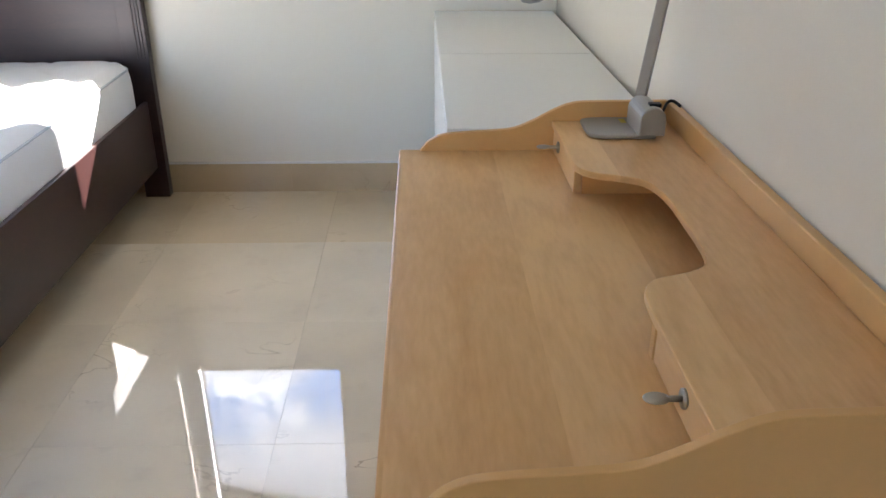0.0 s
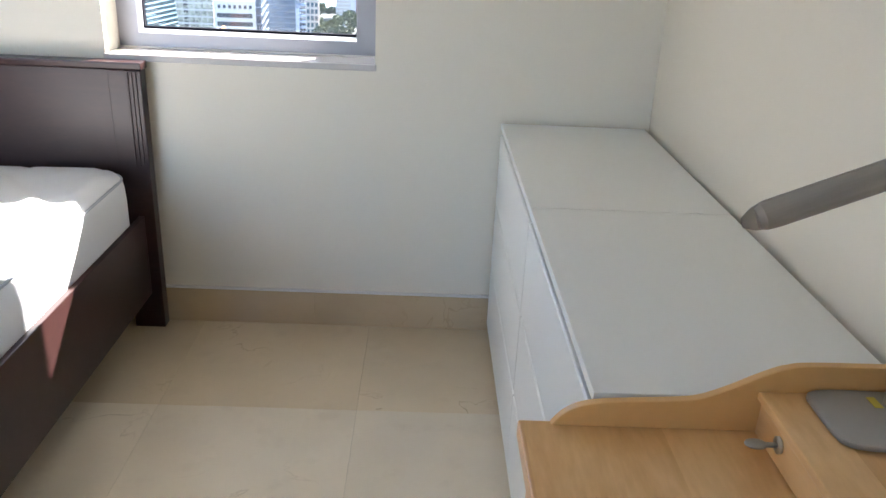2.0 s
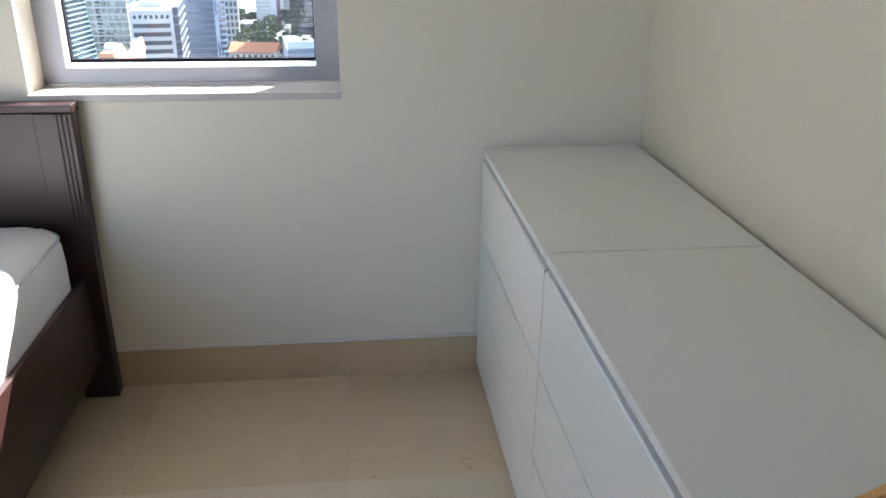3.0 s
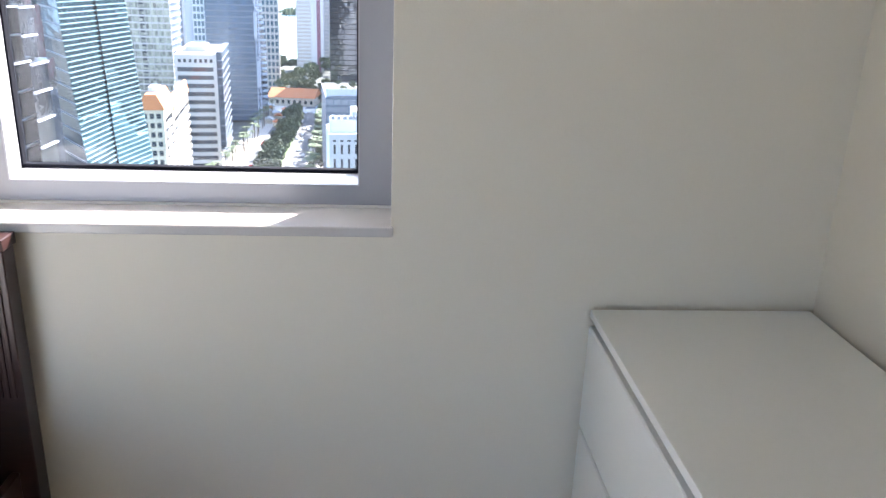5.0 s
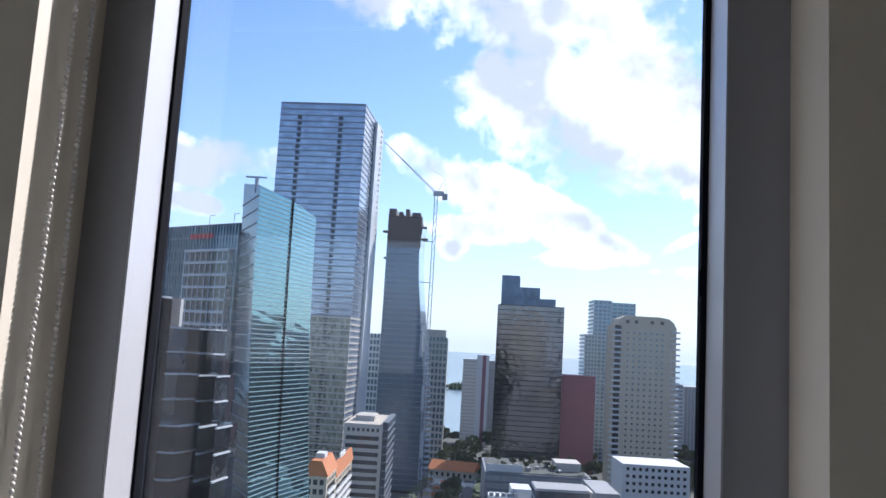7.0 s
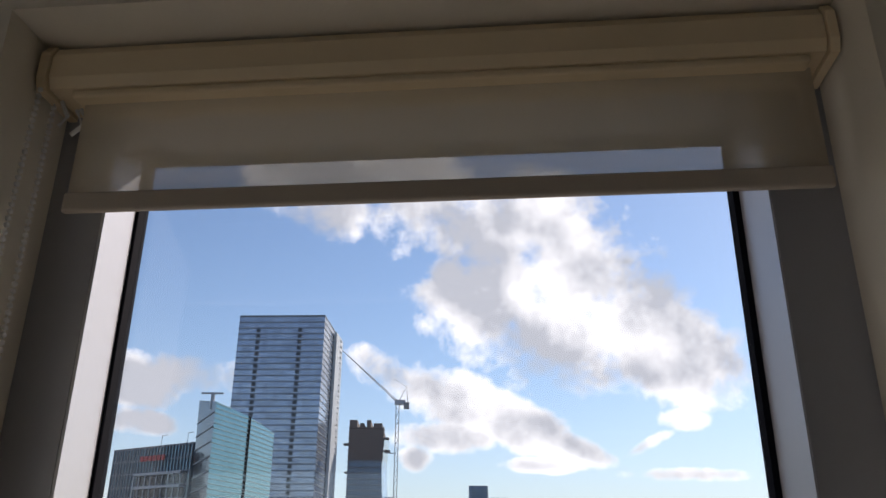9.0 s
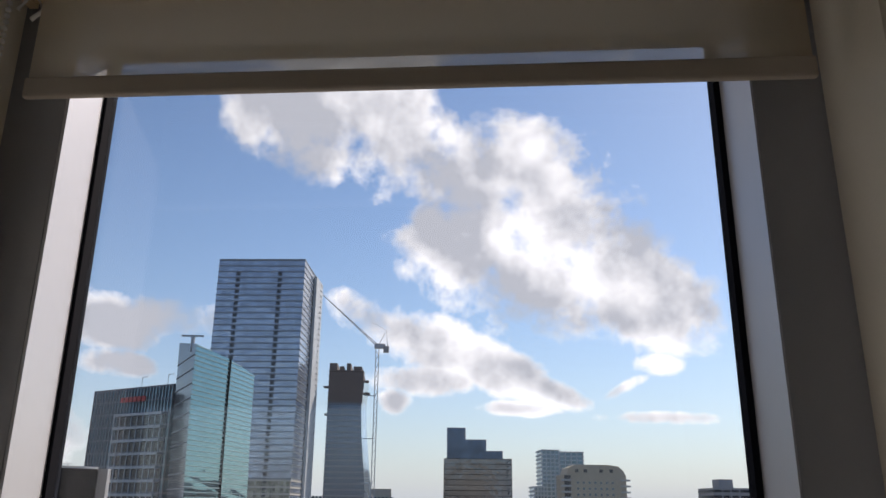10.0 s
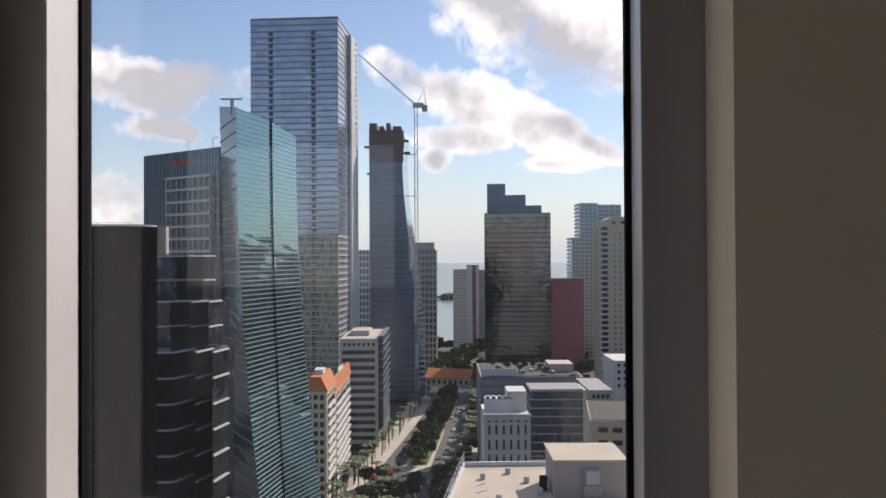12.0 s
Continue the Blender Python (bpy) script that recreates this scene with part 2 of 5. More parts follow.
M_GROUT = mat("grout", (0.64, 0.55, 0.42), 0.5)
M_CAULK = mat("caulk", (0.75, 0.73, 0.69), 0.5)
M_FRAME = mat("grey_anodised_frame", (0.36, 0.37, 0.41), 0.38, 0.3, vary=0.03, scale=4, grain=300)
# paler, bluer copy of the frame metal; daylight on the return is in its colour
M_RETURN = mat("daylit_frame_return", (0.55, 0.56, 0.60), 0.35, 0.2, vary=0.03)
M_GASKET = mat("black_gasket", (0.010, 0.011, 0.016), 0.9, spec=0.05)
M_CHEST = mat("white_lacquer", (0.80, 0.815, 0.79), 0.42, vary=0.015, scale=2)
# grey that stands for the shade in the drawer gaps
M_GAP_SHADE = mat("recess_shade_grey", (0.40, 0.40, 0.39), 0.7)
M_DARK = wood("espresso_wood", (0.042, 0.0165, 0.0145), (0.022, 0.009, 0.010), 0.34, along=0, scale=1.5, coat=0.0)
M_BIRCH = wood("birch_veneer", (0.80, 0.51, 0.235), (0.60, 0.315, 0.12), 0.32, along=1, scale=0.8)
M_BIRCH_END = mat("birch_edge", (0.72, 0.425, 0.165), 0.4, vary=0.07, scale=5, grain=60)
M_LAMP = mat("grey_plastic", (0.34, 0.325, 0.295), 0.38, vary=0.03, grain=400, bump=0.00005)
M_BLACK = mat("black_plastic", (0.02, 0.02, 0.02), 0.4)
M_YELLOW = mat("yellow_label", (0.60, 0.52, 0.08), 0.6)
M_METAL = mat("brushed_nickel", (0.42, 0.41, 0.38), 0.34, 0.85)
M_BLIND = mat("blind_fabric", (0.78, 0.67, 0.50), 0.85, vary=0.04, grain=500, bump=0.0003)
M_CASS = mat("cream_cassette", (0.80, 0.655, 0.44), 0.42, vary=0.02)
# blind cloth greyed and darkened to carry the bar's shade
M_BAR = mat("shaded_bar_cloth", (0.50, 0.44, 0.37), 0.8, grain=500)
M_BEAD = mat("ivory_beads", (0.78, 0.77, 0.74), 0.4)
M_MATT = mat("white_quilted_cotton", (0.80, 0.81, 0.83), 0.85, vary=0.03, grain=300, bump=0.0008)
M_PIPE = mat("grey_blue_piping", (0.52, 0.56, 0.62), 0.8)


def glass(name):
    m = bpy.data.materials.new(name)
    m.use_nodes = True
    nt = m.node_tree
    nt.nodes.clear()
    N, L = nt.nodes.new, nt.links.new
    t, g, mx, f, out = N("ShaderNodeBsdfTransparent"), N("ShaderNodeBsdfGlossy"), N("ShaderNodeMixShader"), N("ShaderNodeFresnel"), N("ShaderNodeOutputMaterial")
    t.inputs[0].default_value = (0.93, 0.955, 0.96, 1)
    g.inputs["Roughness"].default_value = 0.02
    f.inputs["IOR"].default_value = 1.45
    # bluish film lays a veil of glare over the view, beside slight smudging
    dust_veil, film = N("ShaderNodeBsdfTranslucent"), N("ShaderNodeMixShader")
    dust_veil.inputs[0].default_value = (0.75, 0.86, 1.0, 1)
    film.inputs[0].default_value = 0.004
    L(t.outputs[0], film.inputs[1]), L(dust_veil.outputs[0], film.inputs[2])
    L(f.outputs[0], mx.inputs[0]), L(film.outputs[0], mx.inputs[1]), L(g.outputs[0], mx.inputs[2]), L(mx.outputs[0], out.inputs[0])
    return m


M_GLASS = glass("window_glass")


def fabric_see_through():
    nt = M_BLIND.node_tree
    N, L = nt.nodes.new, nt.links.new
    p, out = nt.nodes["Principled BSDF"], nt.nodes["Material Output"]
    tr, td, mx, m2 = N("ShaderNodeBsdfTranslucent"), N("ShaderNodeBsdfTransparent"), N("ShaderNodeMixShader"), N("ShaderNodeMixShader")
    tr.inputs[0].default_value = (0.55, 0.52, 0.46, 1)
    mx.inputs[0].default_value, m2.inputs[0].default_value = 0.32, 0.17
    L(p.outputs[0], mx.inputs[1]), L(tr.outputs[0], mx.inputs[2])
    L(mx.outputs[0], m2.inputs[1]), L(td.outputs[0], m2.inputs[2]), L(m2.outputs[0], out.inputs[0])


fabric_see_through()


# ---- mesh helpers ----
def box(bm, x0, x1, y0, y1, z0, z1, bevel=0.0, segments=1):
    vs = [bm.verts.new((x, y, z)) for x in (x0, x1) for y in (y0, y1) for z in (z0, z1)]
    a = [(0, 1, 3, 2), (4, 6, 7, 5), (0, 4, 5, 1), (2, 3, 7, 6), (0, 2, 6, 4), (1, 5, 7, 3)]
    fs = [bm.faces.new([vs[i] for i in f]) for f in a]
    if bevel:
        es = list({e for f in fs for e in f.edges})
        bmesh.ops.bevel(bm, geom=es, offset=bevel, segments=segments, profile=0.5, affect="EDGES")
    return bm


def prism(bm, pts, lo, hi, axis="z", bevel=0.0):
    """Closed outline pts in the plane across axis, drawn out from lo to hi."""
    def v(p, h):
        return {"z": (p[0], p[1], h), "y": (p[0], h, p[1]), "x": (h, p[0], p[1])}[axis]
    a = [bm.verts.new(v(p, lo)) for p in pts]
    b = [bm.verts.new(v(p, hi)) for p in pts]
    fs = [bm.faces.new(a[::-1]), bm.faces.new(b)]
    n = len(pts)
    fs += [bm.faces.new((a[i], a[(i + 1) % n], b[(i + 1) % n], b[i])) for i in range(n)]
    bmesh.ops.recalc_face_normals(bm, faces=fs)
    if bevel:
        es = list({e for f in fs[:2] for e in f.edges})
        bmesh.ops.bevel(bm, geom=es, offset=bevel, segments=2, profile=0.5, affect="EDGES")
    return bm


def tube(bm, points, r, n=8):
    rings = []
    pts = [Vector(p) for p in points]
    for i, p in enumerate(pts):
        d = (pts[min(i + 1, len(pts) - 1)] - pts[max(i - 1, 0)]).normalized()
        q = d.to_track_quat("Z", "Y")
        rings.append([bm.verts.new(p + q @ Vector((r * math.cos(2 * math.pi * k / n), r * math.sin(2 * math.pi * k / n), 0))) for k in range(n)])
    for a, b in zip(rings, rings[1:]):
        for k in range(n):
            bm.faces.new((a[k], a[(k + 1) % n], b[(k + 1) % n], b[k]))
    bm.faces.new(rings[0][::-1]), bm.faces.new(rings[-1])
    return bm


def mesh_of(name, bm, material, smooth=False):
    me = bpy.data.meshes.new(name)
    bm.to_mesh(me)
    bm.free()
    for m in (material if isinstance(material, (list, tuple)) else [material]):
        me.materials.append(m)
    if smooth:
        for p in me.polygons:
            p.use_smooth = True
    return me


def part(name, bm, material, parent, label="", smooth=False, kind=""):
    ob = new(name, mesh_of(name, bm, material, smooth))
    ob.parent = parent
    return tagged(ob, label, kind=kind)


def piece(name, me, parent, at=(0, 0, 0)):
    ob = new(name, me)
    ob.parent = parent
    ob.location = at
    return ob


def thing(name, label, category, at=(0, 0, 0), group="", kind=""):
    ob = new(name)
    ob.location = at
    return tagged(ob, label, category, group, kind)


B = bmesh.new


def setting(name, bm, material, label=""):
    return tagged(new(name, mesh_of(name, bm, material)), label, kind="structure")


# ---- room ----
X0, Y0, ZC = -4.1, -4.6, 2.72
WX0, WX1, WZ0, WZ1 = -1.785, -0.922, 0.953, 2.365
WT = 0.30

bm = B()
box(bm, X0 - 0.15, WX0, 0, WT, -0.1, ZC + 0.15)
box(bm, WX1, 0.15, 0, WT, -0.1, ZC + 0.15)
box(bm, WX0, WX1, 0, WT, -0.1, WZ0 - 0.022)
box(bm, WX0, WX1, 0, WT, WZ1, ZC + 0.15)
setting("wall_south", bm, M_WALL, "cream painted plaster wall with the window opening")
setting("wall_west", box(B(), 0.0, 0.15, Y0 - 0.15, 0, -0.1, ZC + 0.15), M_WALL, "cream painted plaster wall beside the desk")
bm = B()
# unseen opening, added so that more skylight fills the room
EY0, EY1, EZ0, EZ1 = -3.9, -3.3, 0.5, 2.45
box(bm, X0 - 0.15, X0, Y0 - 0.15, EY0, -0.1, ZC + 0.15)
box(bm, X0 - 0.15, X0, EY1, 0, -0.1, ZC + 0.15)
box(bm, X0 - 0.15, X0, EY0, EY1, -0.1, EZ0)
box(bm, X0 - 0.15, X0, EY0, EY1, EZ1, ZC + 0.15)
setting("wall_east", bm, M_WALL, "cream painted plaster wall with an unseen opening added for light")
bm = B()
# second added opening, out of view, brightens walls and floor from behind
NX0, NX1 = -3.9, -2.2
box(bm, X0, NX0, Y0 - 0.15, Y0, -0.1, ZC + 0.15)
box(bm, NX1, 0, Y0 - 0.15, Y0, -0.1, ZC + 0.15)
box(bm, NX0, NX1, Y0 - 0.15, Y0, -0.1, EZ0)
box(bm, NX0, NX1, Y0 - 0.15, Y0, EZ1, ZC + 0.15)
setting("wall_north", bm, M_WALL, "cream painted plaster wall behind, with an unseen opening added for light")
setting("ceiling", box(B(), X0, 0, Y0, 0, ZC, ZC + 0.15), M_CEIL, "plain pale ceiling")
floor = setting("floor", box(B(), X0, 0, Y0, 0, -0.1, -0.012), M_GROUT, "polished cream marble tile floor")

baseboard = thing("baseboard", "beige marble baseboard with a white caulk line on top", "baseboard", kind="structure")
for a, b, tip in ((-2.9, -1.745, 1), (-1.7446, -1.131, 1), (-1.1306, -0.5, 1), (-0.4996, -0.016, 1)):
    part("baseboard_stone", box(B(), a, b, -0.013, 0, 0, 0.128, 0.0004), M_BASE, baseboard)
part("caulk", box(B(), -2.9, -0.016, -0.011, 0, 0.1285, 0.137, 0.001), M_CAULK, baseboard)
for k in range(5):
    part("baseboard_stone", box(B(), -0.013, 0, -0.62 - 0.62 * k, -0.002 - 0.62 * k, 0, 0.128, 0.0015), M_BASE, baseboard)

# ---- window ----
window = thing("window_1", "fixed window in a grey metal frame with clear glass", "window", (0, 0, 0), kind="structure")
FY, GY = 0.13, 0.245
GX0, GX1, GZ0, GZ1 = -1.738, -0.990, 1.003, 2.311
bm = B()
prism(bm, [(WX0, FY), (GX0 + 0.018, FY), (GX0 + 0.001, GY - 0.014), (GX0 + 0.001, GY + 0.009), (WX0, GY + 0.009)], WZ0, WZ1)
box(bm, GX1 - 0.001, WX1, FY, GY + 0.009, WZ0, WZ1)
cut = [(GX0 + 0.018, FY), (GX1 - 0.001, FY), (GX1 - 0.001, GY + 0.009), (GX0 + 0.001, GY + 0.009), (GX0 + 0.001, GY - 0.014)]
prism(bm, cut, WZ0, GZ0 - 0.003)
prism(bm, cut, GZ1 + 0.003, WZ1)
part("window_frame", bm, M_FRAME, window, "grey metal frame")
bm = B()
t = 0.003
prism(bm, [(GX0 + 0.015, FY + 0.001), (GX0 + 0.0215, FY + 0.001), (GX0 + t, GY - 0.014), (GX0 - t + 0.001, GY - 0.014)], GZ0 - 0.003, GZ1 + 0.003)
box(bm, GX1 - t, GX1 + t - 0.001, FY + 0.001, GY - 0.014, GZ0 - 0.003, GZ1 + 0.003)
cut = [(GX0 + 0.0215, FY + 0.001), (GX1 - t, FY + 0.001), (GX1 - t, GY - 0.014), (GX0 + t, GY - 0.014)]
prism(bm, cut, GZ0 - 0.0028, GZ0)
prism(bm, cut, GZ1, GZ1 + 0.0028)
part("frame_return", bm, M_RETURN, window, "inner return of the frame, coloured paler for daylight")
bm = B()
g = 0.010
box(bm, GX0 + t, GX0 + g - 0.003, GY - 0.014, GY + 0.010, GZ0, GZ1)
box(bm, GX1 - g, GX1 - t, GY - 0.014, GY + 0.010, GZ0, GZ1)
box(bm, GX0 + g - 0.003, GX1 - g, GY - 0.014, GY + 0.006, GZ0, GZ0 + 0.008)
box(bm, GX0 + g - 0.003, GX1 - g, GY - 0.014, GY + 0.006, GZ1 - 0.008, GZ1)
part("gasket", bm, M_GASKET, window, "black rubber gasket")
pane = part("pane", box(B(), GX0 + g - 0.003, GX1 - g, GY, GY + 0.005, GZ0 + 0.008, GZ1 - 0.008), M_GLASS, window, "clear slightly smudged glass")
pane.visible_shadow = False
part("window_sill", box(B(), WX0 - 0.004, WX1 + 0.004, -0.014, FY, WZ0 - 0.0215, WZ0, 0.004, 2), M_SILL, window, "veined white marble sill")
part("caulk", box(B(), WX0, WX1, FY - 0.006, FY, WZ0, WZ0 + 0.005), M_CAULK, window)

part("loose_strip", box(B(), GX1 - 0.013, GX1 - 0.0105, GY - 0.020, GY - 0.017, 1.742, 1.775), M_GASKET, window, "loose sliver of black gasket")

# roller blind
blind = thing("roller_blind", "cream roller blind rolled nearly up inside the window head", "blind", (0, 0, WZ1))
blind_in = Matrix.Translation((0, 0, -WZ1))


def local(bm, dx=0, dy=0, dz=0):
    bmesh.ops.translate(bm, verts=bm.verts, vec=(dx, dy, dz))
    return bm


prof = [(0.064, 2.306), (0.058, 2.318), (0.058, 2.347), (0.066, 2.360), (0.076, 2.3635), (0.125, 2.3635), (0.125, 2.306)]
part("cassette", local(prism(B(), prof, WX0 + 0.016, WX1 - 0.014, "x", 0.001), dz=-WZ1), M_CASS, blind, "cream curved cassette", smooth=False)
part("cassette_lip", local(box(B(), WX0 + 0.042, WX1 - 0.030, 0.066, 0.12, 2.296, 2.3055, 0.003, 2), dz=-WZ1), M_CASS, blind)
for a, b in ((WX0 + 0.004, WX0 + 0.015), (WX1 - 0.013, WX1 - 0.003)):
    e = [(0.060, 2.302), (0.054, 2.316), (0.054, 2.349), (0.064, 2.3625), (0.128, 2.3642), (0.128, 2.302)]
    part("end_cap", local(prism(B(), e, a, b, "x", 0.001), dz=-WZ1), M_CASS, blind)
bm = B()
nx = 40
for i in range(nx + 1):
    for j in range(5):
        x = WX0 + 0.050 + (WX1 - WX0 - 0.076) * i / nx
        bm.verts.new((x, 0.083 + 0.0012 * math.sin(i * 0.9) * (j / 4), 2.300 - 0.116 * j / 4 - WZ1))
bm.verts.ensure_lookup_table()
for i in range(nx):
    for j in range(4):
        k = i * 5 + j
        bm.faces.new((bm.verts[k], bm.verts[k + 1], bm.verts[k + 6], bm.verts[k + 5]))
bmesh.ops.solidify(bm, geom=bm.faces[:], thickness=0.0006)
part("fabric", bm, M_BLIND, blind, "thin translucent beige fabric", smooth=True)
part("bottom_bar", local(box(B(), WX0 + 0.048, WX1 - 0.023, 0.0785, 0.0875, 2.162, 2.185, 0.003, 2), dz=-WZ1), M_BAR, blind, "slim cloth covered bottom bar, greyed for shade")
bm = B()
for k, (dz0, dy0) in enumerate(((2.303, 0.085), (2.300, 0.10), (2.296, 0.092))):
    tube(bm, [(WX0 + 0.020 + 0.010 * k, dy0, dz0 - WZ1), (WX0 + 0.030 + 0.010 * k, dy0, dz0 - 0.020 - WZ1), (WX0 + 0.022 + 0.006 * k, dy0, dz0 - 0.032 - WZ1)], 0.0025, 6)
part("clutch", bm, M_BEAD, blind)
# looped bead chain along the reveal
bm = B()
cy0, cy1, cz = 0.034, 0.084, 1.335
path = [(0.034 + 0.021 * (z - cz) / 0.96, z) for z in np.arange(2.30, cz, -0.0078)]
r = (cy1 - cy0) / 2
path += [((cy0 + cy1) / 2 - r * math.cos(a), cz - 0.9 * r * math.sin(a)) for a in np.arange(0, math.pi, 0.27)]
path += [(cy1, z) for z in np.arange(cz, 2.30, 0.0078)]
for y, z in path:
    m = Matrix.Translation((WX0 + 0.012, y, z - WZ1))
    bmesh.ops.create_icosphere(bm, subdivisions=1, radius=0.0035, matrix=m)
part("bead_chain", bm, M_BEAD, blind, "looped ivory bead chain", smooth=True, kind="stuff")
tube_bm = tube(B(), [(WX0 + 0.012, cy0 + 0.021 * (z - cz) / 0.96, z - WZ1) for z in np.linspace(2.30, cz, 40)], 0.0007, 5)
tube(tube_bm, [(WX0 + 0.012, cy1, z - WZ1) for z in np.linspace(cz, 2.30, 4)], 0.0007, 5)
part("chain_cord", tube_bm, M_BEAD, blind)

# ---- bed ----
BX1, BX0 = -1.655, -3.30
bed = thing("bed", "dark espresso wooden bed with a tall grooved headboard against the wall", "bed", (-2.48, -1.1, 0))


def rel(bm, ob):
    return local(bm, *(-ob.location))


for s in (0, 1):
    xo = BX1 - 0.002 if s == 0 else BX0 + 0.105
    bm = B()
    box(bm, xo - 0.105, xo, -0.070, -0.022, 0, 0.912, 0.0025, 2)
    part("headboard_post", rel(bm, bed), M_DARK, bed)
    for k in range(3):
        gx = xo - 0.016 - 0.013 * k if s == 0 else BX0 + 0.016 + 0.013 * k
        part("groove_bead", rel(box(B(), gx - 0.0030, gx + 0.0030, -0.0740, -0.0701, 0.60, 0.908, 0.0014, 2), bed), M_DARK, bed)
bm = B()
prism(bm, [(-0.0695, 0.20), (-0.0695, 0.45), (-0.0695, 0.70), (-0.0695, 0.912), (-0.030, 0.912), (-0.030, 0.20)], BX0 + 0.1055, BX1 - 0.1055, "x")
part("headboard_panel", rel(bm, bed), M_DARK, bed)
bm = B()
prism(bm, [(-0.071, 0.9135), (-0.074, 0.918), (-0.077, 0.932), (-0.076, 0.937), (-0.018, 0.937), (-0.018, 0.9135)], BX0 - 0.002, BX1 + 0.002, "x", 0.002)
part("headboard_cap", rel(bm, bed), M_DARK, bed, "moulded top cap")
RY1 = -2.12
for xa in (BX1 - 0.053, BX0 + 0.035):
    bm = box(B(), xa, xa + 0.018, RY1, -0.0705, 0.135, 0.425, 0.003, 2)
    part("side_rail", rel(bm, bed), M_DARK, bed)
part("footboard", rel(box(B(), BX0 + 0.035, BX1 - 0.035, RY1 - 0.045, RY1 - 0.001, 0.10, 0.47, 0.004, 2), bed), M_DARK, bed)
for xa in (BX0 + 0.03, BX1 - 0.10):
    part("leg", rel(box(B(), xa, xa + 0.07, RY1 - 0.05, RY1 + 0.02, 0, 0.0995, 0.003), bed), M_DARK, bed)
part("slat_base", rel(box(B(), BX0 + 0.066, BX1 - 0.066, RY1, -0.071, 0.27, 0.30), bed), M_BIRCH, bed)

mattress = thing("mattress", "white quilted mattress with grey-blue piping, unmade on the bed", "mattress", (-2.48, -1.1, 0.30))


def mattress_body():
    x0, x1, y0, y1, z0, z1 = BX0 + 0.070, BX1 - 0.064, RY1 + 0.01, -0.085, 0.301, 0.592
    bm = B()
    nx_, ny_ = 90, 120
    grid = {}
    for i in range(nx_ + 1):
        for j in range(ny_ + 1):
            x, y = x0 + (x1 - x0) * i / nx_, y0 + (y1 - y0) * j / ny_
            d = min(x - x0, x1 - x, y - y0, y1 - y)
            edge = 1 - min(d / 0.05, 1)
            u, v = x * 5.2, y * 5.2
            q = abs(math.sin(u * 2.6 + 1.0 * math.sin(v * 3.0))) * abs(math.sin(v * 2.6 + 1.0 * math.sin(u * 3.0)))
            dx = dy = 0
            rr = 0.09
            cx, cy = min(max(x, x0 + rr), x1 - rr), min(max(y, y0 + rr), y1 - rr)
            if cx != x and cy != y:
                a, b = (x - cx) / rr, (y - cy) / rr
                s = max(abs(a), abs(b)) / max(math.hypot(a, b), 1e-6)
                dx, dy = (cx + a * s * rr) - x, (cy + b * s * rr) - y
            z = z1 - 0.022 * edge ** 2.4 + 0.013 * min(q * 2.6, 1) ** 0.6 * (1 - edge) + 0.006 * math.sin(x * 3 + y * 2)
            grid[i, j] = bm.verts.new((x + dx, y + dy, z))
    for i in range(nx_):
        for j in range(ny_):
            bm.faces.new((grid[i, j], grid[i + 1, j], grid[i + 1, j + 1], grid[i, j + 1]))
    ring = [(i, 0) for i in range(nx_)] + [(nx_, j) for j in range(ny_)] + [(i, ny_) for i in range(nx_, 0, -1)] + [(0, j) for j in range(ny_, 0, -1)]
    top = [grid[k] for k in ring]
    prev = top
    for bulge, z in ((0.006, 0.55), (0.009, 0.50), (0.009, 0.42), (0.006, 0.34), (0.0, z0)):
        row = []
        for v in top:
            cx, cy = min(max(v.co.x, x0 + 0.1), x1 - 0.1), min(max(v.co.y, y0 + 0.1), y1 - 0.1)
            d = Vector((v.co.x - cx, v.co.y - cy, 0))
            d = d.normalized() * bulge if d.length else d
            row.append(bm.verts.new((v.co.x + d.x, v.co.y + d.y, z + 0.002 * math.sin(v.co.y * 23))))
        n = len(row)
        for k in range(n):
            bm.faces.new((prev[k], row[k], row[(k + 1) % n], prev[(k + 1) % n]))
        prev = row
    bm.faces.new(prev)
    edge_pts = [v.co.copy() for v in top]
    bmesh.ops.recalc_face_normals(bm, faces=bm.faces)
    return bm, edge_pts


mbm, mring = mattress_body()
part("cover", rel(mbm, mattress), M_MATT, mattress, smooth=True)
for dz in (0.002, -0.235):
    pts = [(p.x, p.y, p.z + dz) for p in mring] + [tuple(mring[0])]
    part("piping", rel(tube(B(), pts[:-1], 0.0042, 6), mattress), M_PIPE, mattress, "grey-blue piped edge", smooth=True)


